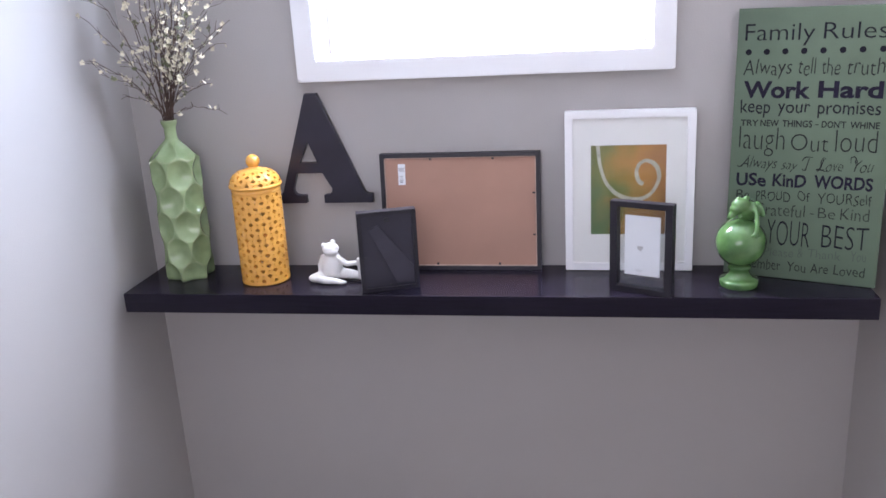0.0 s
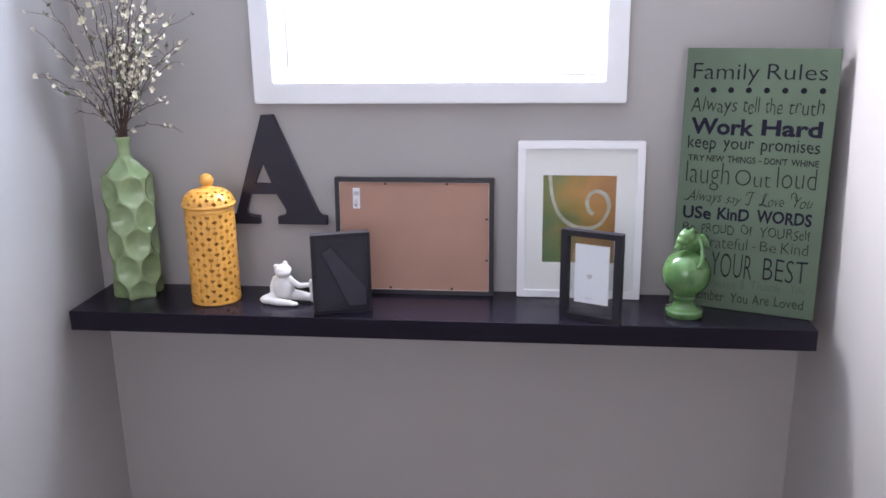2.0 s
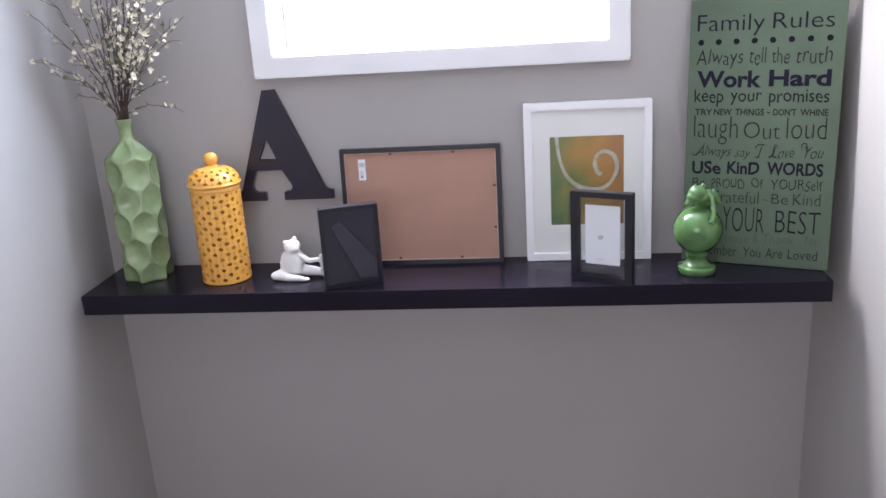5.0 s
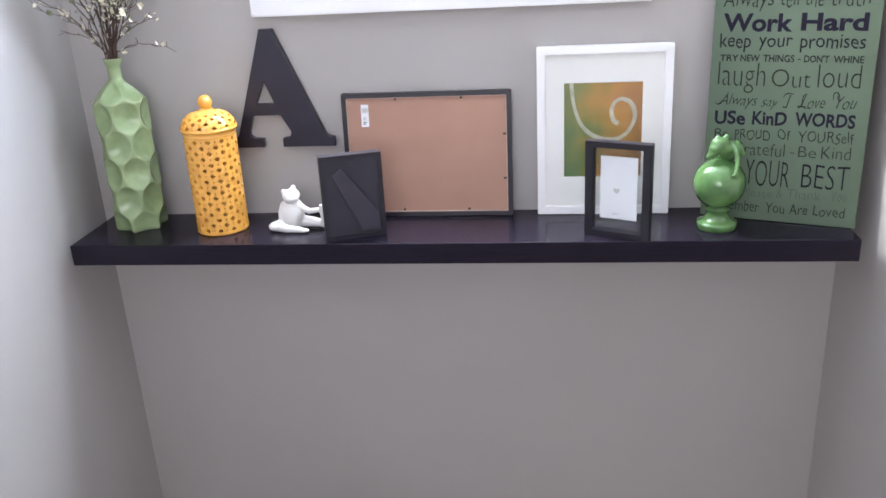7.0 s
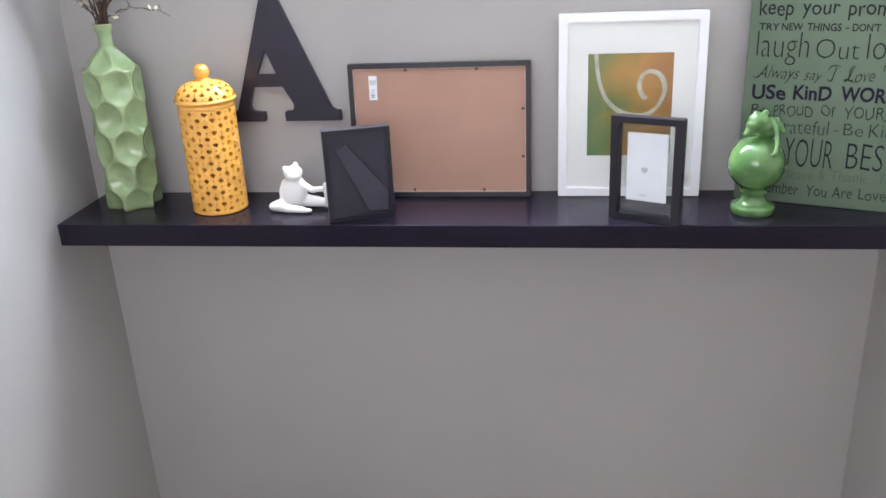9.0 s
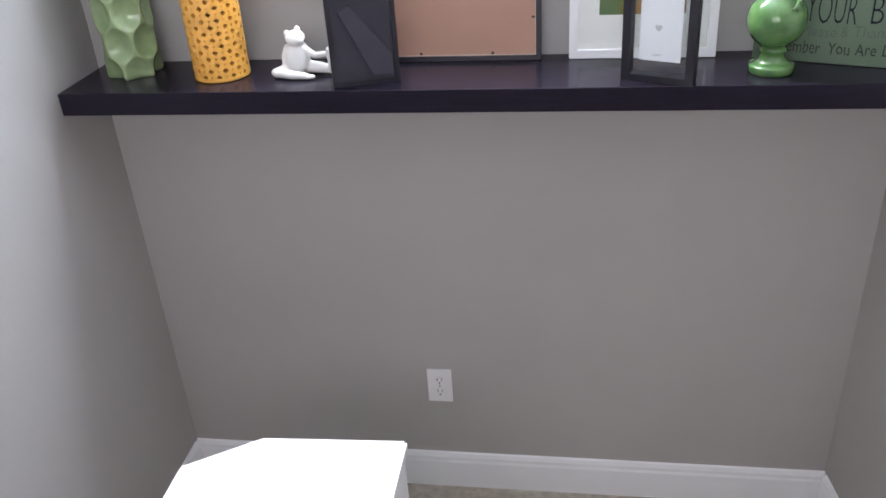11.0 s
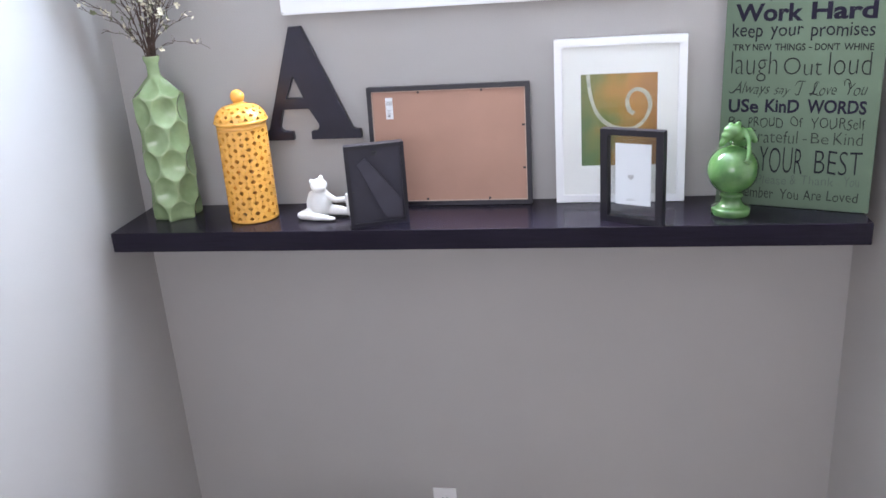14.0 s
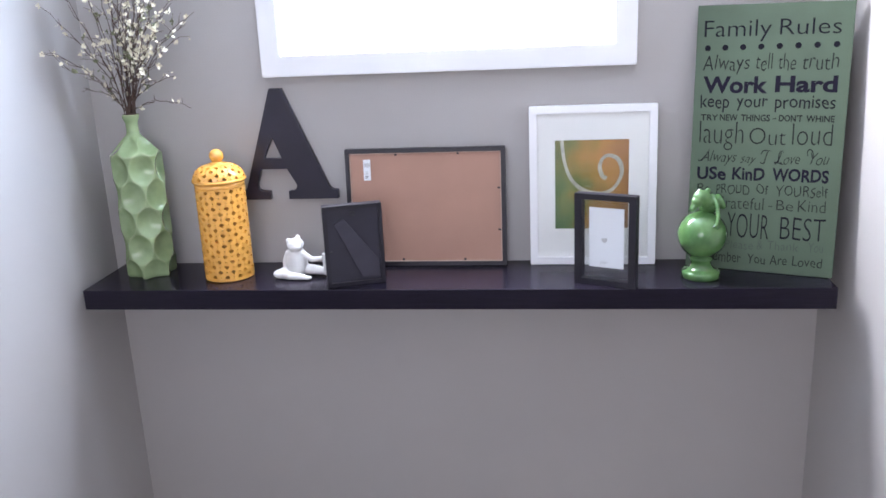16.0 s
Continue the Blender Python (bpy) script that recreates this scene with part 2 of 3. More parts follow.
def tube(bm, points, r0, r1, n=5):
    """A tapered tube along points, added to bm."""
    rings = []
    for i, p in enumerate(points):
        p = Vector(p)
        d = (Vector(points[min(i + 1, len(points) - 1)]) - Vector(points[max(i - 1, 0)])).normalized()
        a = d.orthogonal().normalized()
        b = d.cross(a)
        r = r0 + (r1 - r0) * i / (len(points) - 1)
        rings.append([bm.verts.new(p + a * r * math.cos(2 * math.pi * k / n) + b * r * math.sin(2 * math.pi * k / n)) for k in range(n)])
    for u, v in zip(rings, rings[1:]):
        for k in range(n):
            bm.faces.new((u[k], u[(k + 1) % n], v[(k + 1) % n], v[k]))
    bm.faces.new(rings[0][::-1])
    bm.faces.new(rings[-1])


def sculpt(blobs, limbs, voxel=0.0022, smooth=6):
    """One closed mesh melted together from ellipsoids (centre, radii) and limbs (points with radii)."""
    verts, faces = [], []
    U, V = 18, 12

    def ball(c, r):
        o = len(verts)
        for j in range(1, V):
            for i in range(U):
                a, b = 2 * math.pi * i / U, math.pi * j / V
                verts.append((c[0] + r[0] * math.sin(b) * math.cos(a), c[1] + r[1] * math.sin(b) * math.sin(a), c[2] + r[2] * math.cos(b)))
        verts.extend([(c[0], c[1], c[2] + r[2]), (c[0], c[1], c[2] - r[2])])
        for i in range(U):
            k = (i + 1) % U
            for j in range(V - 2):
                faces.append((o + j * U + i, o + (j + 1) * U + i, o + (j + 1) * U + k, o + j * U + k))
            faces.append((o + (V - 1) * U, o + i, o + k))
            faces.append((o + (V - 1) * U + 1, o + (V - 2) * U + k, o + (V - 2) * U + i))

    for c, r in blobs:
        ball(c, r)
    for pts in limbs:
        for (p, a), (q, b) in zip(pts, pts[1:]):
            p, q = Vector(p), Vector(q)
            k = max(2, int((q - p).length / 0.003))
            for i in range(k + 1):
                rr = a + (b - a) * i / k
                ball(p.lerp(q, i / k), (rr, rr, rr))
    me = bpy.data.meshes.new("tmp")
    me.from_pydata(verts, [], faces)
    ob = new("tmp", me)
    rm = ob.modifiers.new("remesh", "REMESH")
    rm.mode, rm.voxel_size = "VOXEL", voxel
    sm = ob.modifiers.new("smooth", "SMOOTH")
    sm.factor, sm.iterations = 0.5, smooth
    me = baked(ob)
    bm = bmesh.new()
    bm.from_mesh(me)
    bpy.data.meshes.remove(me)
    return bm


def lettering(parent, body, x0, x1, z, cap, mat, bold=0.0, shear=0.0, y=-0.0008, name="letter", uneven=0.0, seed=0.0):
    """A line of letters on a face in x and z: from x0 to x1, standing on z, its tallest letter cap high."""
    cu = bpy.data.curves.new("tmp", "FONT")
    cu.body, cu.offset, cu.shear, cu.resolution_u = body, bold, shear, 3
    me = baked(new("tmp", cu))
    co = np.array([v.co[:] for v in me.vertices])
    left, right, top = co[:, 0].min(), co[:, 0].max(), co[:, 1].max()
    for v in me.vertices:                                # hand-painted letters sway a little
        k = v.co.x * 2.3 + seed
        v.co.y += uneven * (math.sin(k * 1.9) + 0.6 * math.sin(k * 4.3 + 1))
        v.co.x += uneven * v.co.y * 1.6 * math.sin(k * 1.3 + 2)
    co = np.array([v.co[:] for v in me.vertices])
    left, right, top = co[:, 0].min(), co[:, 0].max(), co[:, 1].max()
    for v in me.vertices:
        v.co = (x0 + (v.co.x - left) / (right - left) * (x1 - x0), y, z + v.co.y / top * cap)
    root = list(range(len(me.vertices)))

    def top_of(i):
        while root[i] != i:
            root[i] = root[root[i]]
            i = root[i]
        return i

    for e in me.edges:
        root[top_of(e.vertices[0])] = top_of(e.vertices[1])
    strokes = collections.defaultdict(list)
    for i in range(len(root)):
        strokes[top_of(i)].append(i)
    glyphs = []                                          # strokes over one another, as a dot over its stem, make one letter
    for ids in sorted(strokes.values(), key=lambda q: min(me.vertices[i].co.x for i in q)):
        a, b = min(me.vertices[i].co.x for i in ids), max(me.vertices[i].co.x for i in ids)
        if glyphs and min(b, glyphs[-1][1]) - max(a, glyphs[-1][0]) > 0.6 * min(b - a, glyphs[-1][1] - glyphs[-1][0]):
            glyphs[-1] = [min(a, glyphs[-1][0]), max(b, glyphs[-1][1]), glyphs[-1][2] + ids]
        else:
            glyphs.append([a, b, ids])
    owner = {i: k for k, g in enumerate(glyphs) for i in g[2]}
    faces = collections.defaultdict(list)
    for p in me.polygons:
        faces[owner[p.vertices[0]]].append(list(p.vertices))
    for k, g in enumerate(glyphs):
        number = {i: q for q, i in enumerate(g[2])}
        piece = bpy.data.meshes.new(name)
        piece.from_pydata([me.vertices[i].co[:] for i in g[2]], [], [[number[i] for i in f] for f in faces[k]])
        piece.materials.append(mat)
        new(name, piece).parent = parent
    bpy.data.meshes.remove(me)


# ---- the room ----
WX0, WX1, WZ0, WZ1 = 0.537, 1.381, 1.919, 2.60      # clear opening of the window over the shelf


def setting(name, bm, mat, label, category):
    return tagged(mesh_object(name, bm, mat), label, category, kind="structure")


bm = box(-0.15, WX0, 0, 0.15, 0, HIGH)
box(WX1, WIDE + 0.15, 0, 0.15, 0, HIGH, bm=bm)
box(WX0, WX1, 0, 0.15, 0, WZ0, bm=bm)
box(WX0, WX1, 0, 0.15, WZ1, HIGH, bm=bm)
wall_north = setting("wall_north", bm, WALL, "greige painted wall with a small high window", "wall")
setting("wall_west", box(-0.15, 0, BACK, 0, 0, HIGH), WALL, "greige painted side wall lit by the window", "wall")
FLARE = 0.12             # the east wall stands a little out of square
bm = box(WIDE, WIDE + 0.15, BACK, 0, 0, HIGH)
for v in bm.verts:
    v.co.x -= FLARE * v.co.y
setting("wall_east", bm, WALL, "greige painted side wall lit by the window", "wall")
BX0, BX1, BZ0, BZ1 = 0.05, 1.45, 1.60, 2.56         # wide opening in the wall behind, for the added fill window
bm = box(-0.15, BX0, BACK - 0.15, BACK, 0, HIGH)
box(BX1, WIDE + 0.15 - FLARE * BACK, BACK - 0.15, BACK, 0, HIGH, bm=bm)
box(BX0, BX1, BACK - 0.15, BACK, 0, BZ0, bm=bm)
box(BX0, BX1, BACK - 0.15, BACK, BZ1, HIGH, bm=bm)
setting("wall_south", bm, WALL, "greige painted wall, unseen, with an opening for the added window", "wall")
def sheet_of(z0, z1):
    """A slab under or over the room, cut along the east wall."""
    bm = box(-0.15, WIDE + 0.15, BACK - 0.15, 0.15, z0, z1)
    for v in bm.verts:
        if v.co.x > 1:
            v.co.x -= FLARE * v.co.y
    return bm


setting("ceiling", sheet_of(HIGH, HIGH + 0.1), CEIL, "plain white ceiling", "ceiling")
setting("floor", sheet_of(-0.1, 0), CARPET, "plain beige carpeted floor", "floor")


def baseboard(m, length):
    """A white skirting board with a moulded top, running along local x."""
    prof = [(0, 0), (-0.014, 0), (-0.014, 0.098), (-0.011, 0.106), (-0.011, 0.116), (-0.006, 0.127), (0, 0.131)]
    bm = bmesh.new()
    a = [bm.verts.new((0, y, z)) for y, z in prof]
    b = [bm.verts.new((length, y, z)) for y, z in prof]
    for k in range(len(prof) - 1):
        bm.faces.new((a[k], b[k], b[k + 1], a[k + 1]))
    bm.faces.new(a)
    bm.faces.new(b[::-1])
    bmesh.ops.recalc_face_normals(bm, faces=bm.faces[:])
    ob = setting("baseboard", bm, TRIM, "white moulded baseboard along the wall", "baseboard")
    ob.matrix_basis = m
    return ob


baseboard(pose(0, 0, 0), WIDE)
baseboard(pose(0, BACK, 0, 0, 0, 90), -BACK - 0.015)
baseboard(pose(WIDE + 0.0014, -0.015, 0, 0, 0, -90 + math.degrees(math.atan(FLARE))), -BACK - 0.03)

# window over the shelf
window = thing("window_1", pose((WX0 + WX1) / 2, 0, WZ0), "small white-cased window full of overexposed daylight", "window", kind="structure")
hw, hh = (WX1 - WX0) / 2, WZ1 - WZ0
part("casing", frame_ring(2 * hw + 0.104, hh + 0.104, 0.054, -0.021, 0.0, -0.052, 0.003), TRIM, window, "white flat window casing")
part("jamb", frame_ring(2 * hw + 0.001, hh + 0.001, 0.010, 0.001, 0.15, 0.0, 0.0), TRIM, window)
part("sash", frame_ring(2 * hw - 0.022, hh - 0.022, 0.018, 0.085, 0.125, 0.011, 0.003), TRIM, window, "narrow white sash")
pane = part("pane", box(-hw + 0.025, hw - 0.025, 0.102, 0.106, 0.025, hh - 0.025), GLASS, window)
pane.visible_shadow = False
for sx in (-1, 1):
    part("latch", box(sx * (hw - 0.075) - 0.012, sx * (hw - 0.075) + 0.012, 0.070, 0.085, 0.022, 0.034, 0.003), TRIM, window, "small white sash clip")

# unseen window, added around the fill lamp behind the camera
fill_window = thing("added_window", pose((BX0 + BX1) / 2, BACK, BZ0), "wide plain white window added unseen opposite the shelf for fill light", "window", kind="structure")
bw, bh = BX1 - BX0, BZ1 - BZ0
part("casing", frame_ring(bw + 0.12, bh + 0.12, 0.06, 0.001, 0.02, -0.06, 0.003), TRIM, fill_window)
part("sash", frame_ring(bw, bh, 0.03, -0.09, -0.05, 0.0, 0.003), TRIM, fill_window)
# two mullions cut this window's glint on the glazes into upright strips
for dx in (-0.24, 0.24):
    part("mullion", box(dx - 0.04, dx + 0.04, -0.088, -0.052, 0.03, bh - 0.03, 0.003), TRIM, fill_window)
pane = part("pane", box(-bw / 2 + 0.03, bw / 2 - 0.03, -0.072, -0.068, 0.03, bh - 0.03), GLASS, fill_window)
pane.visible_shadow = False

# bright overcast sky outside the window
m = bpy.data.materials.new("overcast_sky")
m.use_nodes = True
em = m.node_tree.nodes.new("ShaderNodeEmission")
em.inputs["Color"].default_value, em.inputs["Strength"].default_value = (0.96, 0.98, 1.0, 1), 4.0
m.node_tree.links.new(em.outputs[0], m.node_tree.nodes["Material Output"].inputs["Surface"])
bm = bmesh.new()
bm.faces.new([bm.verts.new(p) for p in ((-6, 4, -2), (8, 4, -2), (8, 4, 8), (-6, 4, 8))])
setting("backdrop", bm, m, "plain overexposed white sky outside the window", "sky")

# ---- shelf and wall pieces ----
SH0, SH1, SHF = 0.028, 1.874, -0.239
shelf = thing("floating_shelf", pose(0, 0, SHELF_Z), "long thick black-brown floating shelf on the wall", "shelf")
part("board", box(SH0, SH1, SHF, -0.001, -0.0515, 0, 0.0015), SHELF, shelf)

outlet = thing("wall_outlet", pose(0.806, 0, 0.388), "white duplex power outlet low on the grey wall", "outlet")
part("cover_plate", box(-0.036, 0.036, -0.006, -0.0005, -0.058, 0.058, 0.0025), PLATE, outlet)
for dz in (0.0205, -0.0205):
    bm = lathe([(0.0165, 0), (0.0165, 0.0022), (0.015, 0.0028)], 32)
    bmesh.ops.transform(bm, matrix=Matrix.Translation((0, -0.006, dz)) @ Matrix.Rotation(radians(90), 4, 'X') @ Matrix.Diagonal((1, 0.86, 1, 1)), verts=bm.verts[:])
    face = part("receptacle", bm, PLATE, outlet)
    for dx, hgt in ((-0.0063, 0.0085), (0.0063, 0.007)):
        part("slot", box(dx - 0.0012, dx + 0.0012, -0.0094, -0.0086, dz + 0.004 - hgt / 2, dz + 0.004 + hgt / 2), SLOT, face)
    part("ground_hole", box(-0.0022, 0.0022, -0.0094, -0.0086, dz - 0.0105, dz - 0.0062, 0.0003), SLOT, face)
bm = lathe([(0.003, 0), (0.003, 0.001), (0.0018, 0.0016)], 16)
bmesh.ops.transform(bm, matrix=Matrix.Translation((0, -0.006, 0)) @ Matrix.Rotation(radians(90), 4, 'X'), verts=bm.verts[:])
part("screw", bm, METAL, outlet)


def arc(cx, cz, r, a0, a1, n=6):
    return [(cx + r * math.cos(radians(a0 + (a1 - a0) * i / n)), cz + r * math.sin(radians(a0 + (a1 - a0) * i / n))) for i in range(n + 1)]


# serif letter on the wall
outline = [(0.503, 1.837), (0.533, 1.837), (0.640, 1.581), *arc(0.657, 1.587, 0.018, 200, 262, 4), (0.664, 1.568), (0.664, 1.547), (0.532, 1.547), (0.532, 1.566),
           *arc(0.540, 1.583, 0.016, 255, 375, 6), (0.532, 1.629), (0.459, 1.629), (0.446, 1.590), *arc(0.459, 1.583, 0.015, 170, 262, 5), (0.479, 1.566), (0.479, 1.547), (0.388, 1.547), (0.388, 1.566),
           *arc(0.396, 1.588, 0.021, 275, 350, 4)]
hole = [(0.4985, 1.716), (0.470, 1.655), (0.522, 1.655)]
narrow = lambda ring: [(x - 0.0045 * min(1, max(0, (x - 0.41) / 0.05)), z) for x, z in ring]
outline, hole = narrow(outline), narrow(hole)
letter = thing("wall_letter", pose(0, 0, 0), "large black wooden serif letter A hung on the wall", "letter")
part("letter_body", prism(outline, -0.019, -0.001, [hole], 0.0012), SATIN_A, letter)

# ---- things on the shelf ----
# pale green dimpled vase
def dimpled_vase():
    R, n = 0.0648, 192
    levels = [0.0, 0.002] + [0.004 + 0.003 * k for k in range(125)] + [0.382, 0.388, 0.394, 0.400, 0.407, 0.412, 0.416, 0.421, 0.426, 0.428]
    rows = [(0.012 + 0.070 * k, 5.0 + 30.0 * (k % 2)) for k in range(5)]

    def radius(a, z):
        if z >= 0.378:                                   # neck and lip
            return 0.0155 if z < 0.408 else 0.0155 + 0.0055 * min(1, (z - 0.408) / 0.011)
        base = R
        if z > 0.326:                                    # shoulder
            base = R + (0.0155 - R) * ((z - 0.326) / 0.052) ** 1.2
        if z < 0.006:
            base -= 0.004 * (1 - z / 0.006)
        deep = 0.0
        for zc, turn in rows:                            # round scoops, staggered row by row
            da = radians((math.degrees(a) - turn + 30) % 60 - 30) * R
            deep = max(deep, 0.0165 * (1 - (da / 0.0325) ** 2 - ((z - zc) / 0.0412) ** 2))
        if z > 0.315:                                    # scoops on the shoulder
            da = radians((math.degrees(a) - 35 + 30) % 60 - 30) * R
            deep = max(deep, 0.010 * (1 - (da / 0.0335) ** 2 - ((z - 0.349) / 0.024) ** 2))
        return base - max(0.0, deep)

    bm = bmesh.new()
    rings = []
    for z in levels:
        rings.append([bm.verts.new((radius(2 * math.pi * k / n, z) * math.cos(2 * math.pi * k / n), radius(2 * math.pi * k / n, z) * math.sin(2 * math.pi * k / n), z)) for k in range(n)])
    for zz, r in ((0.427, 0.017), (0.408, 0.0125), (0.37, 0.0125), (0.33, 0.03)):     # inside of the mouth
        rings.append([bm.verts.new((r * math.cos(2 * math.pi * k / n), r * math.sin(2 * math.pi * k / n), zz)) for k in range(n)])
    for a, b in zip(rings, rings[1:]):
        for k in range(n):
            bm.faces.new((a[k], a[(k + 1) % n], b[(k + 1) % n], b[k]))
    bm.faces.new(rings[0][::-1])
    bm.faces.new(rings[-1])
    return bm


VX, VY = 0.148, -0.088
vase = tagged(part("vase", dimpled_vase(), VASE, None, smooth=True, at=pose(VX, VY, SHELF_Z)), "tall pale green glazed ceramic vase with round dimples", "vase")

# blossoming twigs in the vase: tips as offsets from the mouth
bouquet = thing("twig_bouquet", pose(VX, VY, SHELF_Z + 0.36), "dry brown twigs with small cream blossoms in the vase", "branches")
rng = random.Random(7)
MOUTH = 0.061


def bend(a, b, c, t):
    return a.lerp(b, t).lerp(b.lerp(c, t), t)


def blossom(bm, p, size):
    """Four or five cupped petals round a point."""
    axis = Vector((rng.uniform(-1, 1), rng.uniform(-1.3, 0.3), rng.uniform(-0.3, 1))).normalized()
    u = axis.orthogonal().normalized()
    v = axis.cross(u)
    count, turn = rng.choice((3, 4, 4, 5)), rng.uniform(0, 6)
    for k in range(count):
        a = turn + 2 * math.pi * k / count
        out, side = u * math.cos(a) + v * math.sin(a), v * math.cos(a) - u * math.sin(a)
        s = size * rng.uniform(0.7, 1.15)
        pts = [p, p + out * s * 0.55 + side * s * 0.42 + axis * s * 0.18, p + out * s + side * s * 0.2 + axis * s * 0.38, p + out * s - side * s * 0.2 + axis * s * 0.36, p + out * s * 0.55 - side * s * 0.42 + axis * s * 0.16]
        bm.faces.new([bm.verts.new(q) for q in pts])


def twig(dx, dy, dz, sag=0.0, side=5, density=1.0):
    root = Vector((rng.uniform(-0.010, 0.010), rng.uniform(-0.010, 0.010), -0.05))
    neck = Vector((rng.uniform(-0.012, 0.012), rng.uniform(-0.012, 0.012), MOUTH))
    tip = Vector((dx, dy, dz + MOUTH))
    mid = neck.lerp(tip, 0.5) + Vector((-dx * 0.18, -dy * 0.1, abs(dz) * 0.10 + sag))
    n = 14
    pts = [bend(neck, mid, tip, i / n) + Vector([rng.uniform(-0.004, 0.004) for _ in range(3)]) * min(1, i / 4) for i in range(n + 1)]
    bm, bl, lf = bmesh.new(), bmesh.new(), bmesh.new()
    tube(bm, [root] + pts, 0.0016, 0.0006)
    spots = []
    for s in range(side):
        i = rng.randint(3, n - 1)
        p = pts[i]
        d = (pts[min(i + 1, n)] - pts[i - 1]).normalized()
        off = Vector((rng.uniform(-1, 1), rng.uniform(-1, 0.4), rng.uniform(-0.25, 0.8)))
        q = p + (d * 0.7 + off).normalized() * rng.uniform(0.03, 0.085)
        m = p.lerp(q, 0.5) + Vector((0, 0, rng.uniform(-0.008, 0.012)))
        tube(bm, [p, m, q], 0.0010, 0.0005, 4)
        spots += [q, m]
    spots += [pts[i] for i in range(4, n + 1)]
    for q in spots:
        full = 0.3 + 0.85 * min(1, max(0, (q.z - MOUTH - 0.04) / 0.16))
        if rng.random() < 0.36 * density * full:
            for _ in range(rng.choice((1, 1, 2))):
                blossom(bl, q + Vector([rng.uniform(-0.008, 0.008) for _ in range(3)]), rng.uniform(0.005, 0.009))
        elif rng.random() < 0.2:
            blossom(lf, q, rng.uniform(0.005, 0.009))
    for b in (bm, bl, lf):
        bmesh.ops.recalc_face_normals(b, faces=b.faces[:])
    branch = part("branch", bm, TWIG, bouquet)
    part("blossoms", bl, PETAL, branch, "small cream blossoms")
    part("leaves", lf, LEAF, branch)


# across, out, up, sag, and how full of blossoms
TIPS = [
    (-0.12, -0.16, 0.172, 0.05, 0.9), (-0.094, -0.12, 0.138, 0.02, 0.8), (-0.07, -0.08, 0.083, 0.02, 0.5), (-0.072, -0.15, 0.249, 0, 0.5), (-0.082, -0.15, 0.351, 0, 0.7),
    (-0.038, -0.12, 0.389, 0, 0.8), (-0.03, -0.1, 0.344, 0, 0.9), (0.006, -0.1, 0.401, 0, 0.8), (0.013, -0.06, 0.338, 0, 0.9), (0.184, -0.05, 0.026, 0.05, 0.9),
    (0.164, -0.07, 0.103, 0.03, 1), (0.162, -0.04, 0.191, 0, 1), (0.183, -0.02, 0.225, 0.02, 0.6), (0.237, -0.08, 0.254, 0.02, 1.2), (0.187, -0.03, 0.309, 0.02, 0.7),
    (0.188, -0.1, 0.273, 0, 1.4), (0.155, -0.05, 0.325, 0, 1.2), (0.152, -0.08, 0.356, 0, 1.3), (0.149, -0.12, 0.333, 0, 1.4), (0.117, -0.06, 0.413, 0, 1.2),
    (0.105, -0.1, 0.349, 0, 1.3), (0.057, -0.05, 0.389, 0, 1.1), (0.156, -0.12, 0.272, 0, 1.4), (0.128, -0.13, 0.253, 0, 1.4), (0.148, -0.09, 0.225, 0, 1.3),
    (0.057, -0.08, 0.452, 0, 1), (0.019, -0.05, 0.492, 0, 1), (0.101, -0.06, 0.49, 0, 1), (0.143, -0.05, 0.477, 0, 1), (0.177, -0.04, 0.439, 0, 1),
    (0.136, -0.12, 0.181, 0, 1.1), (0.09, -0.12, 0.272, 0, 1.2),
]
for x, y, z, sag, full in TIPS:
    twig(x, y, z, sag, side=4 if z < 0.2 else 6, density=full)


# mustard lattice jar
def lattice(n, rows, shape, hole, solid=lambda j: False):
    """A turned wall of cells, pierced by lozenges and small holes in turn; shape(k) gives radius and height for k from 0 to 1."""
    bm = bmesh.new()

    def at(a, k):
        r, z = shape(k)
        return Vector((r * math.cos(a), r * math.sin(a), z))

    grid = {(i, j): bm.verts.new(at(2 * math.pi * i / n, j / rows)) for i in range(n) for j in range(rows + 1)}
    for j in range(rows):
        for i in range(n):
            c = [grid[i, j], grid[(i + 1) % n, j], grid[(i + 1) % n, j + 1], grid[i, j + 1]]
            if solid(j):
                bm.faces.new(c)
                continue
            ac, kc, da, dk = 2 * math.pi * (i + 0.5) / n, (j + 0.5) / rows, 2 * math.pi / n * hole * 0.76, hole / rows
            if (i + j) % 2:
                da, dk = 0.0017 / shape(kc)[0], dk * 0.31
            d = [bm.verts.new(at(ac + da * math.cos(q), kc + dk * math.sin(q))) for q in [math.pi * h / 4 for h in (-3, -2, -1, 0, 1, 2, 3, 4)]]
            # d: lower-left, bottom, lower-right, right, upper-right, top, upper-left, left
            for e in (0, 2, 4, 6):
                d[e].co = at(ac + da * 0.50 * (1 if e in (2, 4) else -1), kc + dk * 0.50 * (1 if e in (4, 6) else -1))
            bm.faces.new((c[0], c[1], d[2], d[1], d[0]))
            bm.faces.new((c[1], c[2], d[4], d[3], d[2]))
            bm.faces.new((c[2], c[3], d[6], d[5], d[4]))
            bm.faces.new((c[3], c[0], d[0], d[7], d[6]))
    return bm


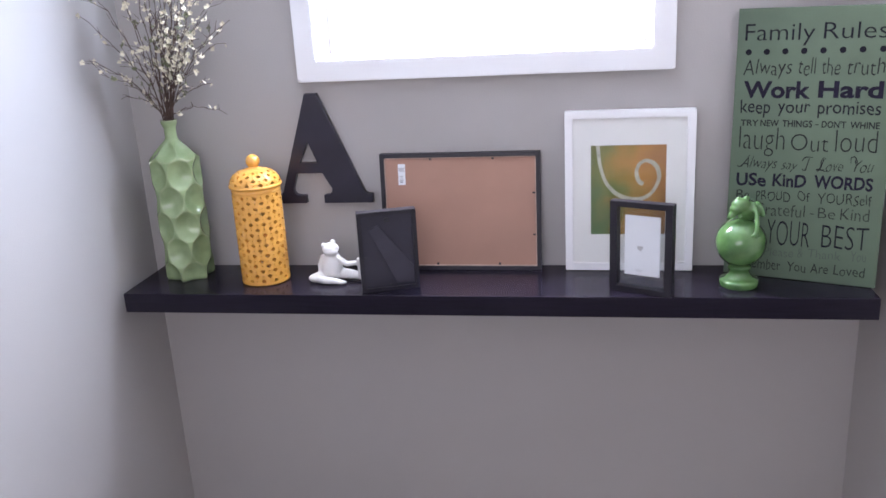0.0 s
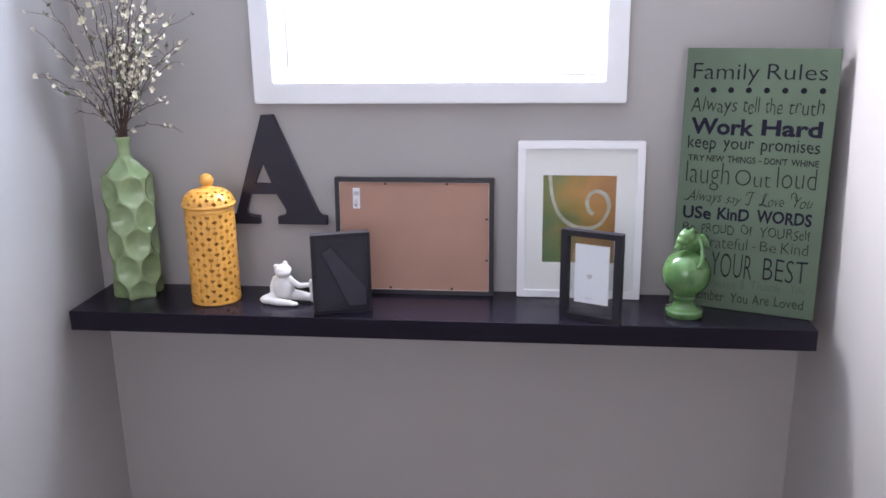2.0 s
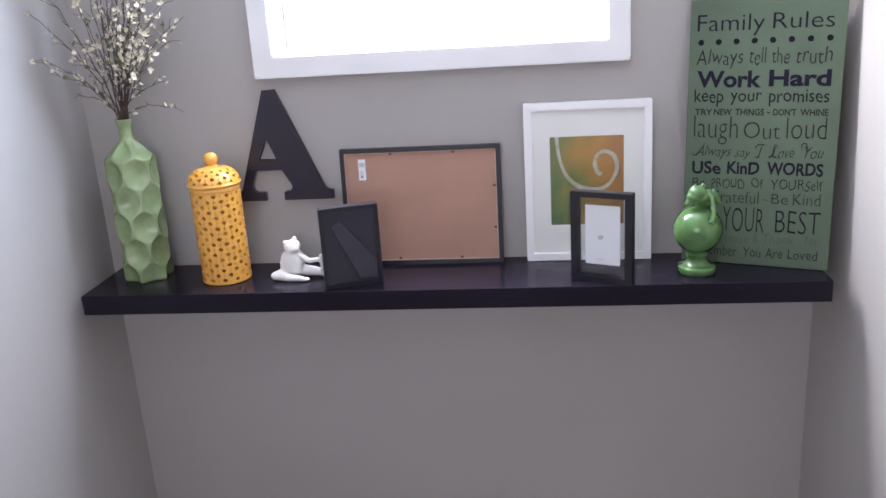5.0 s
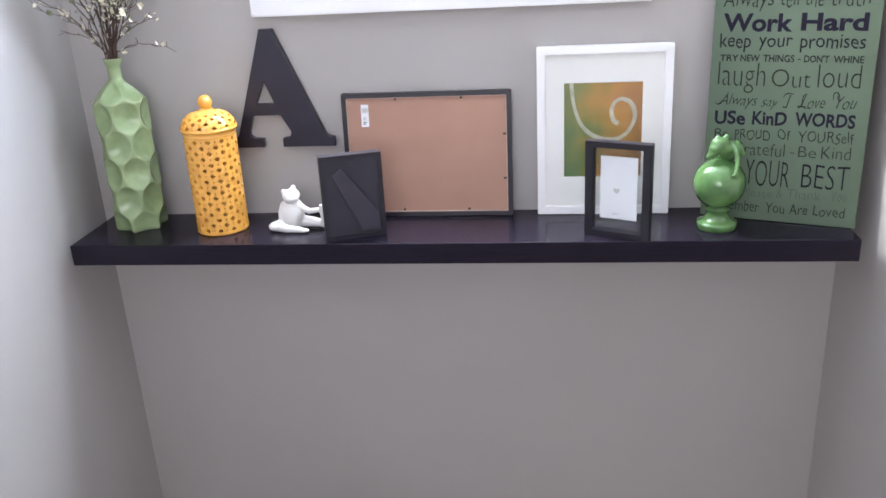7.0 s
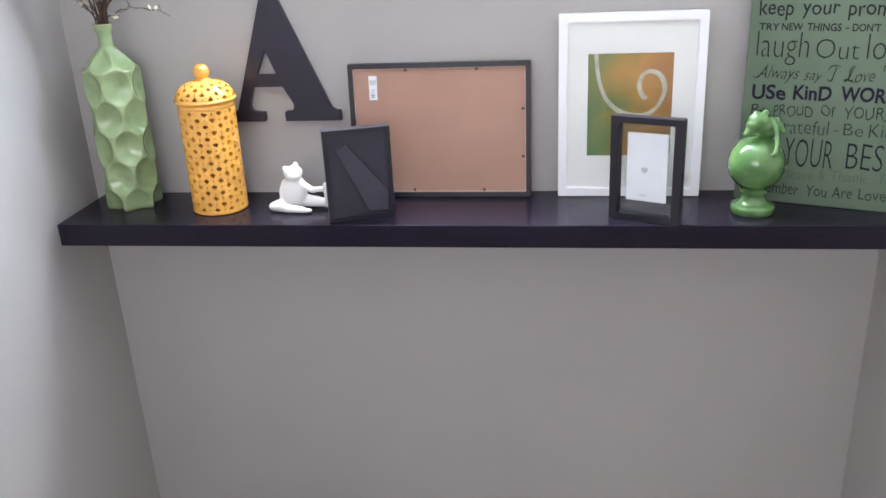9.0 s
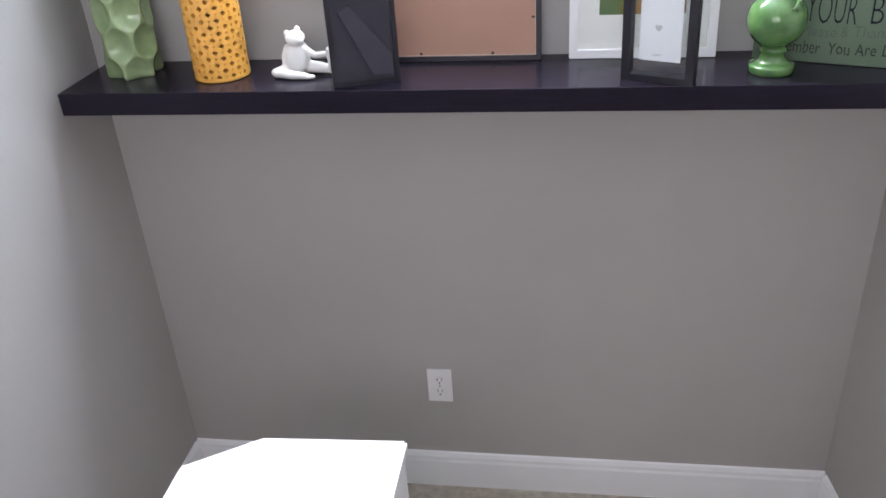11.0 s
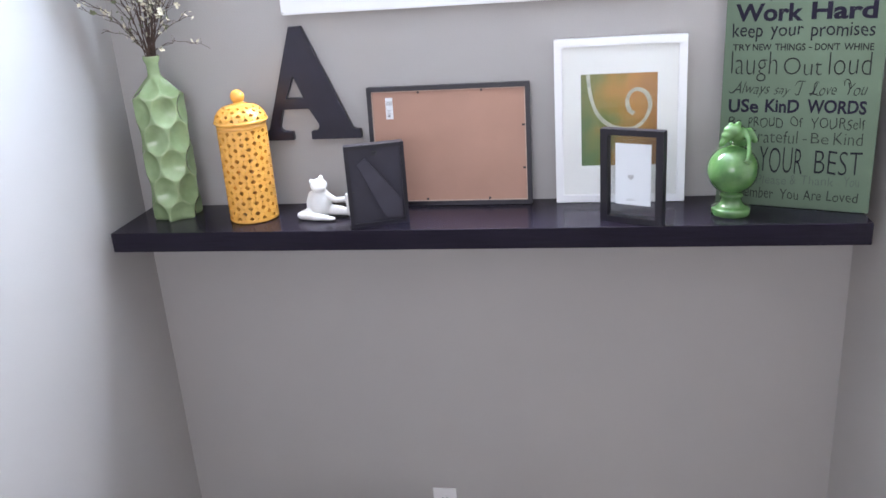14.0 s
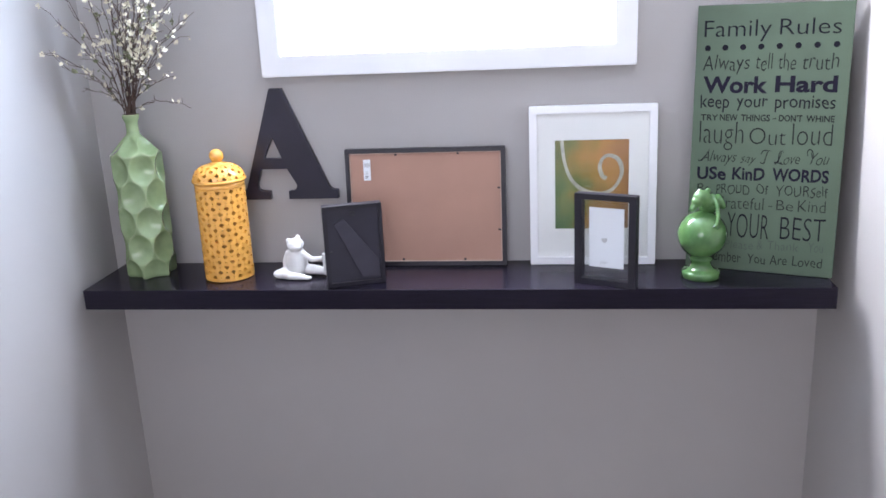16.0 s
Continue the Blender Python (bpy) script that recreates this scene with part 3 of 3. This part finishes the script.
def thick(bm, depth):
    me = bpy.data.meshes.new("tmp")
    bm.to_mesh(me)
    bm.free()
    ob = new("tmp", me)
    so = ob.modifiers.new("solid", "SOLIDIFY")
    so.thickness, so.offset = depth, -1
    bv = ob.modifiers.new("bevel", "BEVEL")
    bv.width, bv.segments, bv.limit_method, bv.angle_limit = 0.0006, 2, "ANGLE", radians(40)
    me = baked(ob)
    bm = bmesh.new()
    bm.from_mesh(me)
    bpy.data.meshes.remove(me)
    return bm


jar = thing("lattice_jar", pose(0.377, -0.118, SHELF_Z, 0, 0, 8), "mustard yellow pierced ceramic jar with domed lid", "jar")
JR = 0.0635
bm = thick(lattice(24, 17, lambda k: (JR, 0.0066 + 0.2364 * k), 0.49), 0.008)
body = part("body", bm, JAR, jar)
part("base", lathe([(JR - 0.004, 0), (JR, 0.002), (JR + 0.0006, 0.006), (JR, 0.0105), (JR - 0.005, 0.0105), (JR - 0.006, 0.004), (0.001, 0.004)], 72), JAR, body, smooth=False)
part("rim", lathe([(JR - 0.005, 0.241), (JR - 0.0001, 0.2425), (JR, 0.247), (JR, 0.255), (JR - 0.005, 0.255)], 72, cap=False), JAR, body, smooth=True)
lid = part("lid", thick(lattice(24, 5, lambda k: (0.0665 - 0.0430 * k ** 1.8, 0.263 + 0.0395 * math.sin(k * 1.38)), 0.50, solid=lambda j: j == 4), 0.005), JAR, jar, "domed pierced lid with a knob", at=pose(0, 0, 0, 0, 0, 17.5))
part("lid_rim", lathe([(0.055, 0.255), (0.0668, 0.2555), (0.0688, 0.259), (0.0680, 0.2635), (0.064, 0.2645), (0.058, 0.261)], 72, cap=False), JAR, lid, smooth=True)
knob = [(0.0245, 0.2990), (0.0185, 0.3025), (0.0140, 0.3050), (0.0122, 0.3068)] + [(0.0178 * math.cos(radians(q)), 0.3205 + 0.0178 * math.sin(radians(q))) for q in range(-48, 90, 9)] + [(0.0008, 0.3383)]
part("knob", lathe(knob, 40), JAR, lid, smooth=True)

# white frog figurine sitting on the shelf, one leg and arm stretched to the side
frog = sculpt(
    [((0, -0.004, 0.036), (0.029, 0.027, 0.038)), ((0, -0.002, 0.060), (0.025, 0.021, 0.018)), ((0.001, -0.006, 0.086), (0.0225, 0.022, 0.0165)), ((0.003, -0.016, 0.081), (0.020, 0.014, 0.011)),
     ((-0.015, -0.012, 0.097), (0.0068, 0.0072, 0.0072)), ((0.007, -0.001, 0.1025), (0.0072, 0.0074, 0.0082)), ((-0.038, -0.026, 0.012), (0.021, 0.016, 0.012)), ((0.030, -0.040, 0.006), (0.018, 0.009, 0.0058))],
    [[((-0.020, -0.006, 0.014), 0.015), ((-0.042, -0.024, 0.012), 0.012), ((-0.010, -0.040, 0.011), 0.0105), ((0.026, -0.041, 0.008), 0.0075)],
     [((0.018, 0.0, 0.018), 0.015), ((0.050, -0.006, 0.017), 0.0125), ((0.078, -0.010, 0.014), 0.009)],
     [((0.078, -0.012, 0.010), 0.007), ((0.079, -0.018, 0.030), 0.006), ((0.078, -0.022, 0.062), 0.0055)],
     [((0.020, -0.008, 0.060), 0.009), ((0.044, -0.014, 0.047), 0.0072), ((0.074, -0.018, 0.052), 0.006), ((0.080, -0.022, 0.058), 0.006)],
     [((-0.020, -0.006, 0.062), 0.009), ((-0.028, -0.008, 0.042), 0.0085), ((-0.028, -0.012, 0.020), 0.0075)]], 0.0019, 5)
tagged(part("frog_figurine", frog, FROGWHITE, None, smooth=True, at=pose(0.563, -0.118, SHELF_Z)), "glossy white ceramic frog figurine stretching on the shelf", "figurine")

# green frog on a ball and foot
ballprof = [(0.001, 0.0), (0.0435, 0.0), (0.0455, 0.002), (0.0455, 0.0135), (0.0440, 0.0170), (0.037, 0.0190), (0.030, 0.0235), (0.0250, 0.0310), (0.0238, 0.0400), (0.0272, 0.0440), (0.0285, 0.0470), (0.0265, 0.0500)]
ballprof += [(0.0585 * math.cos(radians(q)), 0.1075 + 0.0585 * math.sin(radians(q))) for q in range(-62, 90, 6)] + [(0.0006, 0.166)]
bm = lathe(ballprof, 72)
frog = sculpt([((0.014, 0.014, 0.1788), (0.028, 0.030, 0.024)), ((0.006, 0.000, 0.1916), (0.025, 0.024, 0.021)), ((-0.006, -0.012, 0.2018), (0.022, 0.018, 0.0165)), ((-0.016, -0.016, 0.1929), (0.016, 0.014, 0.0120)),
               ((-0.012, -0.013, 0.2150), (0.0068, 0.0070, 0.0068)), ((0.007, -0.009, 0.2165), (0.0068, 0.0070, 0.0068)), ((0.036, 0.016, 0.1890), (0.011, 0.016, 0.014))],
              [[((0.020, -0.010, 0.1993), 0.0085), ((0.027, -0.028, 0.1839), 0.0056), ((0.027, -0.045, 0.1600), 0.0052), ((0.023, -0.055, 0.1430), 0.0046)],
               [((0.023, -0.055, 0.1430), 0.004), ((0.031, -0.054, 0.1380), 0.003)], [((0.023, -0.055, 0.1430), 0.004), ((0.015, -0.056, 0.1390), 0.003)], [((0.023, -0.055, 0.1430), 0.004), ((0.024, -0.057, 0.1350), 0.003)],
               [((0.040, 0.008, 0.1865), 0.009), ((0.047, 0.006, 0.1737), 0.007)], [((-0.008, -0.012, 0.2018), 0.0145), ((-0.030, -0.020, 0.1750), 0.0066)]], 0.0018, 5)
me = bpy.data.meshes.new("tmp")
frog.to_mesh(me)
frog.free()
bm.from_mesh(me)
tagged(part("frog_ornament", bm, GREEN, None, smooth=True, at=pose(1.581, -0.148, SHELF_Z)), "shiny apple-green ceramic frog on a footed ball", "figurine")


# ---- frames and sign ----
# large frame turned to show its brown back
back_frame = thing("turned_picture_frame", pose(0.896, -0.046, SHELF_Z + 0.001, -4.2, 0, -0.4), "black picture frame turned round, brown hardboard back", "picture frame")
w, h = 0.419, 0.3115
part("frame", frame_ring(w, h, 0.0112, 0, 0.022, 0.0, 0.001), BLACK, back_frame)
panel = part("backing", box(-w / 2 + 0.0107, w / 2 - 0.0107, 0.006, 0.009, 0.0107, h - 0.0107), HARDBOARD, back_frame, "brown hardboard backing")
# lip paler than the board: light reflected along the inner edge, as colour
part("inner_lip", frame_ring(w - 0.0222, h - 0.0222, 0.0026, 0.0035, 0.0062, 0.0111, 0.0), LIP, back_frame, "thin inner lip, its reflected light put in as a pale tone")
lab = part("label_sticker", box(-0.162, -0.143, 0.0048, 0.0056, 0.229, 0.284, 0.0002), PAPER, panel, "white sticker with barcode")
for k in range(9):
    part("printed_bar", box(-0.160 + 0.0017 * k, -0.1592 + 0.0017 * k + 0.0004 * (k % 3), 0.0042, 0.0046, 0.265 - 0.002 * (k % 2), 0.275), GREY_PRINT, lab)
for k in range(5):
    part("printed_bar", box(-0.158, -0.150 + 0.001 * (k % 3), 0.0042, 0.0046, 0.235 + 0.004 * k, 0.2368 + 0.004 * k), DARK_PRINT if k < 2 else GREY_PRINT, lab)
for x, z, horiz in ((w / 2 - 0.017, 0.205, 1), (w / 2 - 0.017, 0.095, 1), (-0.075, h - 0.0155, 0), (0.088, h - 0.0155, 0), (0.100, 0.0165, 0), (-0.065, 0.0165, 0)):
    a, b = (0.004, 0.0022) if horiz else (0.003, 0.003)
    part("retaining_tab", box(x - a, x + a, 0.0035, 0.0058, z - b, z + b, 0.0005), SLOT, back_frame)

# white frame with a photographic print
wf = thing("white_picture_frame", pose(1.326, -0.047, SHELF_Z + 0.001, -2.2, 0, -0.8), "white picture frame with wide mat and orange print", "picture frame")
w, h = 0.317, 0.409
part("frame", frame_ring(w, h, 0.0195, 0, 0.026, 0.0, 0.0015), WHITE_FRAME, wf)
ax0, ax1, az0, az1 = -0.094, 0.090, 0.094, 0.322
bm = bmesh.new()
for x0, x1, z0, z1 in ((-w / 2 + 0.019, ax0, 0.019, h - 0.019), (ax1, w / 2 - 0.019, 0.019, h - 0.019), (ax0, ax1, 0.019, az0), (ax0, ax1, az1, h - 0.019)):
    box(x0, x1, 0.007, 0.009, z0, z1, bm=bm)
part("mat", bm, MAT_BOARD, wf, "wide off-white mat board")
pr = part("print", box(ax0, ax1, 0.0092, 0.0102, az0, az1), ART, wf, "blurred orange and green print with pale tendril")


def ribbon(points, widths, y):
    bm = bmesh.new()
    prev = None
    for i, (x, z) in enumerate(points):
        a, b = points[max(i - 1, 0)], points[min(i + 1, len(points) - 1)]
        dx, dz = b[0] - a[0], b[1] - a[1]
        q = math.hypot(dx, dz)
        nx, nz = -dz / q * widths[i], dx / q * widths[i]
        cur = (bm.verts.new((x + nx, y, z + nz)), bm.verts.new((x - nx, y, z - nz)))
        if prev:
            bm.faces.new((prev[0], prev[1], cur[1], cur[0]))
        prev = cur
    return bm


def spline(keys, n=10):
    out = []
    for i in range(len(keys) - 1):
        p0, p1, p2, p3 = keys[max(i - 1, 0)], keys[i], keys[i + 1], keys[min(i + 2, len(keys) - 1)]
        for s in range(n):
            t = s / n
            out.append(tuple(0.5 * (2 * b + (c - a) * t + (2 * a - 5 * b + 4 * c - d) * t * t + (3 * b - a - 3 * c + d) * t ** 3) for a, b, c, d in zip(p0, p1, p2, p3)))
    return out + [keys[-1]]


curl = spline([(-0.077, 0.3215), (-0.071, 0.271), (-0.058, 0.231), (-0.038, 0.205), (-0.011, 0.189), (0.025, 0.185), (0.050, 0.196), (0.065, 0.215), (0.073, 0.240), (0.068, 0.265), (0.055, 0.278),
               (0.038, 0.282), (0.024, 0.272), (0.018, 0.253), (0.024, 0.231), (0.035, 0.223)])
part("tendril", ribbon(curl, [0.0048 - 0.0007 * math.sin(i * 0.12) for i in range(len(curl))], 0.0088), CURL, pr, "pale curled tendril")
part("glazing", box(-w / 2 + 0.019, w / 2 - 0.019, 0.0045, 0.0058, 0.019, h - 0.019), GLASS, wf).visible_shadow = False

# small black frame seen from behind, with its easel leg
bf = thing("small_black_frame", pose(0.7385, -0.201, SHELF_Z, -0.5, 0, 19), "small black photo frame seen from behind with easel leg", "picture frame")
w, h = 0.146, 0.205
part("frame", frame_ring(w, h, 0.010, 0, 0.030, 0.0, 0.001), BLACK, bf)
part("backing", box(-w / 2 + 0.0095, w / 2 - 0.0095, 0.004, 0.007, 0.0095, h - 0.0095), BLACKBOARD, bf, "black card backing")
part("easel_leg", prism([(-0.046, 0.160), (-0.024, 0.172), (0.058, 0.062), (0.058, 0.020), (0.016, 0.020)], -0.003, 0.0025, bevel=0.0006), EASEL, bf, "folded black card easel leg")
bm = frame_ring(0.012, 0.010, 0.002, 0.001, 0.003, 0.178, 0.0)
part("hanger", bm, SLOT, bf, "small dark hanger")
for x, z in ((0.0, 0.015), (w / 2 - 0.014, 0.09), (-w / 2 + 0.014, 0.09)):
    part("retaining_tab", box(x - 0.003, x + 0.003, 0.0015, 0.0038, z - 0.002, z + 0.002, 0.0004), SLOT, bf)

# black float frame: paper between two panes
ff = thing("black_float_frame", pose(1.345, -0.2165, SHELF_Z, 0, 0, -22.5), "black float frame with white paper between clear glass", "picture frame")
w, h = 0.151, 0.223
part("frame", frame_ring(w, h, 0.0180, 0, 0.024, 0.0, 0.001, rail=0.0140), BLACK, ff)
for y in (0.009, 0.014):
    part("glazing", box(-w / 2 + 0.0175, w / 2 - 0.0175, y, y + 0.0012, 0.0135, h - 0.0135), GLASS, ff).visible_shadow = False
sheet = part("paper", box(-0.0420, 0.0435, 0.0114, 0.0124, 0.0425, 0.189), PAPER, ff, "white paper insert with a small grey heart")
heart = [(0.0075 * (math.sin(radians(a)) ** 3) - 0.004, 0.110 + 0.0005 * (13 * math.cos(radians(a)) - 5 * math.cos(radians(2 * a)) - 2 * math.cos(radians(3 * a)) - math.cos(radians(4 * a)))) for a in range(0, 360, 15)]
part("heart_mark", prism(heart, 0.0106, 0.0110), GREY_PRINT, sheet, "small grey heart print")
for k in range(2):
    part("printed_bar", box(-0.014, 0.006 - 0.006 * k, 0.0106, 0.0110, 0.0555 - 0.003 * k, 0.0570 - 0.003 * k), GREY_PRINT, sheet)

# green sign with lines of lettering, leaning into the corner
sign = thing("wooden_sign", pose(1.719, -0.116, SHELF_Z + 0.001, -4.2, 0, -19.7), "tall sage green wooden sign with dark painted lettering", "sign")
w, h = 0.341, 0.636
part("board", box(-w / 2, w / 2, 0, 0.012, 0, h, 0.0015), BOARD, sign)


def words(items, mat=None, bold=0.0, shear=0.0, uneven=0.0):
    """Painted words: text, its ends across the board, its foot and head, as parts of the board's width and height."""
    for body, u0, u1, base, top in items:
        lettering(sign, body, (u0 - 0.5) * w, (u1 - 0.5) * w, base * h, (top - base) * h, mat or INK, bold, shear, uneven=uneven, seed=base * 40 + u0 * 17)


def dash(u0, u1, v, mat):
    part("letter", box((u0 - 0.5) * w, (u1 - 0.5) * w, -0.0009, -0.0003, v * h - 0.0009, v * h + 0.0009), mat, sign)


def flourish(keys, wide, name="flourish"):
    """A thin painted swash through points given as parts of the board."""
    pts = spline([((u - 0.5) * w, v * h) for u, v in keys], 6)
    part(name, ribbon(pts, [wide * (0.45 + 0.55 * math.sin(math.pi * q / (len(pts) - 1))) for q in range(len(pts))], -0.0007), INK_THIN, sign)


words([("Family", 0.052, 0.492, 0.885, 0.944), ("Rules", 0.547, 0.926, 0.888, 0.944)], bold=-0.010)
for k in range(8):
    bm = lathe([(0.0068, 0), (0.0068, 0.0006)], 24)
    bmesh.ops.transform(bm, matrix=Matrix.Translation(((0.080 + 0.1179 * k - 0.5) * w, -0.0004, (0.844 + 0.001 * k) * h)) @ Matrix.Rotation(radians(90), 4, 'X'), verts=bm.verts[:])
    part("painted_dot", bm, INK, sign)
words([("Always", 0.053, 0.366, 0.765, 0.821), ("tell", 0.406, 0.513, 0.765, 0.824), ("the", 0.553, 0.663, 0.764, 0.823), ("truth", 0.705, 0.927, 0.765, 0.822)], INK_THIN, -0.012, 0.08, 0.05)
words([("Work", 0.061, 0.493, 0.681, 0.740), ("Hard", 0.541, 0.931, 0.685, 0.742)], INK_BOLD, 0.032)
words([("keep", 0.048, 0.245, 0.624, 0.672), ("your", 0.295, 0.500, 0.628, 0.661), ("promises", 0.548, 0.927, 0.626, 0.671)], bold=0.0, uneven=0.03)
words([("TRY", 0.056, 0.175, 0.576, 0.598), ("NEW", 0.188, 0.308, 0.576, 0.599), ("THINGS", 0.331, 0.521, 0.576, 0.600), ("DON'T", 0.580, 0.729, 0.577, 0.601), ("WHINE", 0.754, 0.929, 0.577, 0.600)], INK_THIN, 0.014)
dash(0.540, 0.562, 0.586, INK_THIN)
words([("laugh", 0.054, 0.354, 0.489, 0.573), ("Out", 0.395, 0.633, 0.489, 0.551), ("loud", 0.674, 0.926, 0.491, 0.570)], INK_THIN, -0.018, uneven=0.012)
words([("Always", 0.075, 0.318, 0.420, 0.462), ("say", 0.344, 0.449, 0.419, 0.443), ("I", 0.498, 0.525, 0.419, 0.465), ("Love", 0.590, 0.735, 0.419, 0.463), ("You", 0.800, 0.920, 0.420, 0.466)], INK_THIN, -0.014, 0.4, 0.03)
flourish([(0.050, 0.428), (0.062, 0.420), (0.085, 0.428), (0.118, 0.452), (0.130, 0.466)], 0.0011)
flourish([(0.478, 0.452), (0.490, 0.464), (0.512, 0.468), (0.543, 0.466)], 0.0011)
flourish([(0.480, 0.424), (0.490, 0.418), (0.506, 0.424)], 0.0011)
flourish([(0.625, 0.462), (0.612, 0.468), (0.598, 0.455), (0.596, 0.436), (0.580, 0.419), (0.573, 0.425), (0.592, 0.424), (0.625, 0.418), (0.640, 0.423)], 0.0011)
flourish([(0.781, 0.452), (0.779, 0.470), (0.800, 0.476), (0.815, 0.462), (0.820, 0.445)], 0.0011)
words([("USe", 0.052, 0.252, 0.352, 0.400), ("KinD", 0.295, 0.513, 0.355, 0.403), ("WORDS", 0.563, 0.925, 0.357, 0.404)], INK_BOLD, 0.026, uneven=0.02)
words([("Be", 0.059, 0.146, 0.295, 0.333), ("PROUD", 0.194, 0.419, 0.298, 0.337), ("Of", 0.465, 0.544, 0.303, 0.341), ("YOURSelf", 0.593, 0.927, 0.301, 0.343)], INK_THIN, -0.012, uneven=0.06)
words([("Be", 0.055, 0.140, 0.240, 0.282), ("Grateful", 0.184, 0.519, 0.241, 0.288), ("Be", 0.605, 0.714, 0.244, 0.284), ("Kind", 0.746, 0.922, 0.244, 0.289)], INK_SOFT, -0.014, uneven=0.02)
dash(0.553, 0.579, 0.258, INK_SOFT)
words([("YOUR", 0.282, 0.564, 0.129, 0.226), ("BEST", 0.640, 0.930, 0.134, 0.222)], bold=-0.016, uneven=0.012)
words([("Please", 0.272, 0.469, 0.085, 0.118), ("&", 0.495, 0.530, 0.090, 0.124), ("Thank", 0.561, 0.769, 0.092, 0.126), ("You", 0.832, 0.927, 0.094, 0.132)], INK_FAINT, -0.01, uneven=0.03)
words([("Remember", 0.061, 0.390, 0.030, 0.071), ("You", 0.434, 0.555, 0.032, 0.070), ("Are", 0.588, 0.699, 0.034, 0.071), ("Loved", 0.735, 0.929, 0.036, 0.074)], INK_SOFT, -0.006, uneven=0.03)

# ---- white cabinet under the shelf ----
TOPZ = 0.75
cab = thing("white_side_cabinet", pose(0, 0, 0), "white box-shaped cabinet with a cut corner by the wall", "cabinet")
plan = [(0.852, -0.632), (0.545, -0.645), (0.40, -0.742), (0.40, -1.02), (0.852, -1.02)]


def slab(points, z0, z1, bevel):
    bm = bmesh.new()
    lo = [bm.verts.new((x, y, z0)) for x, y in points]
    hi = [bm.verts.new((x, y, z1)) for x, y in points]
    bm.faces.new(lo)
    bm.faces.new(hi[::-1])
    for k in range(len(points)):
        j = (k + 1) % len(points)
        bm.faces.new((lo[k], hi[k], hi[j], lo[j]))
    bmesh.ops.recalc_face_normals(bm, faces=bm.faces[:])
    bmesh.ops.bevel(bm, geom=bm.edges[:], offset=bevel, segments=3, affect='EDGES')
    return bm


part("top", slab(plan, TOPZ - 0.03, TOPZ, 0.006), BOX_WHITE, cab)
part("body", slab([(0.845, -0.640), (0.549, -0.652), (0.407, -0.748), (0.407, -1.012), (0.845, -1.012)], 0.0, TOPZ - 0.031, 0.005), BOX_WHITE, cab)
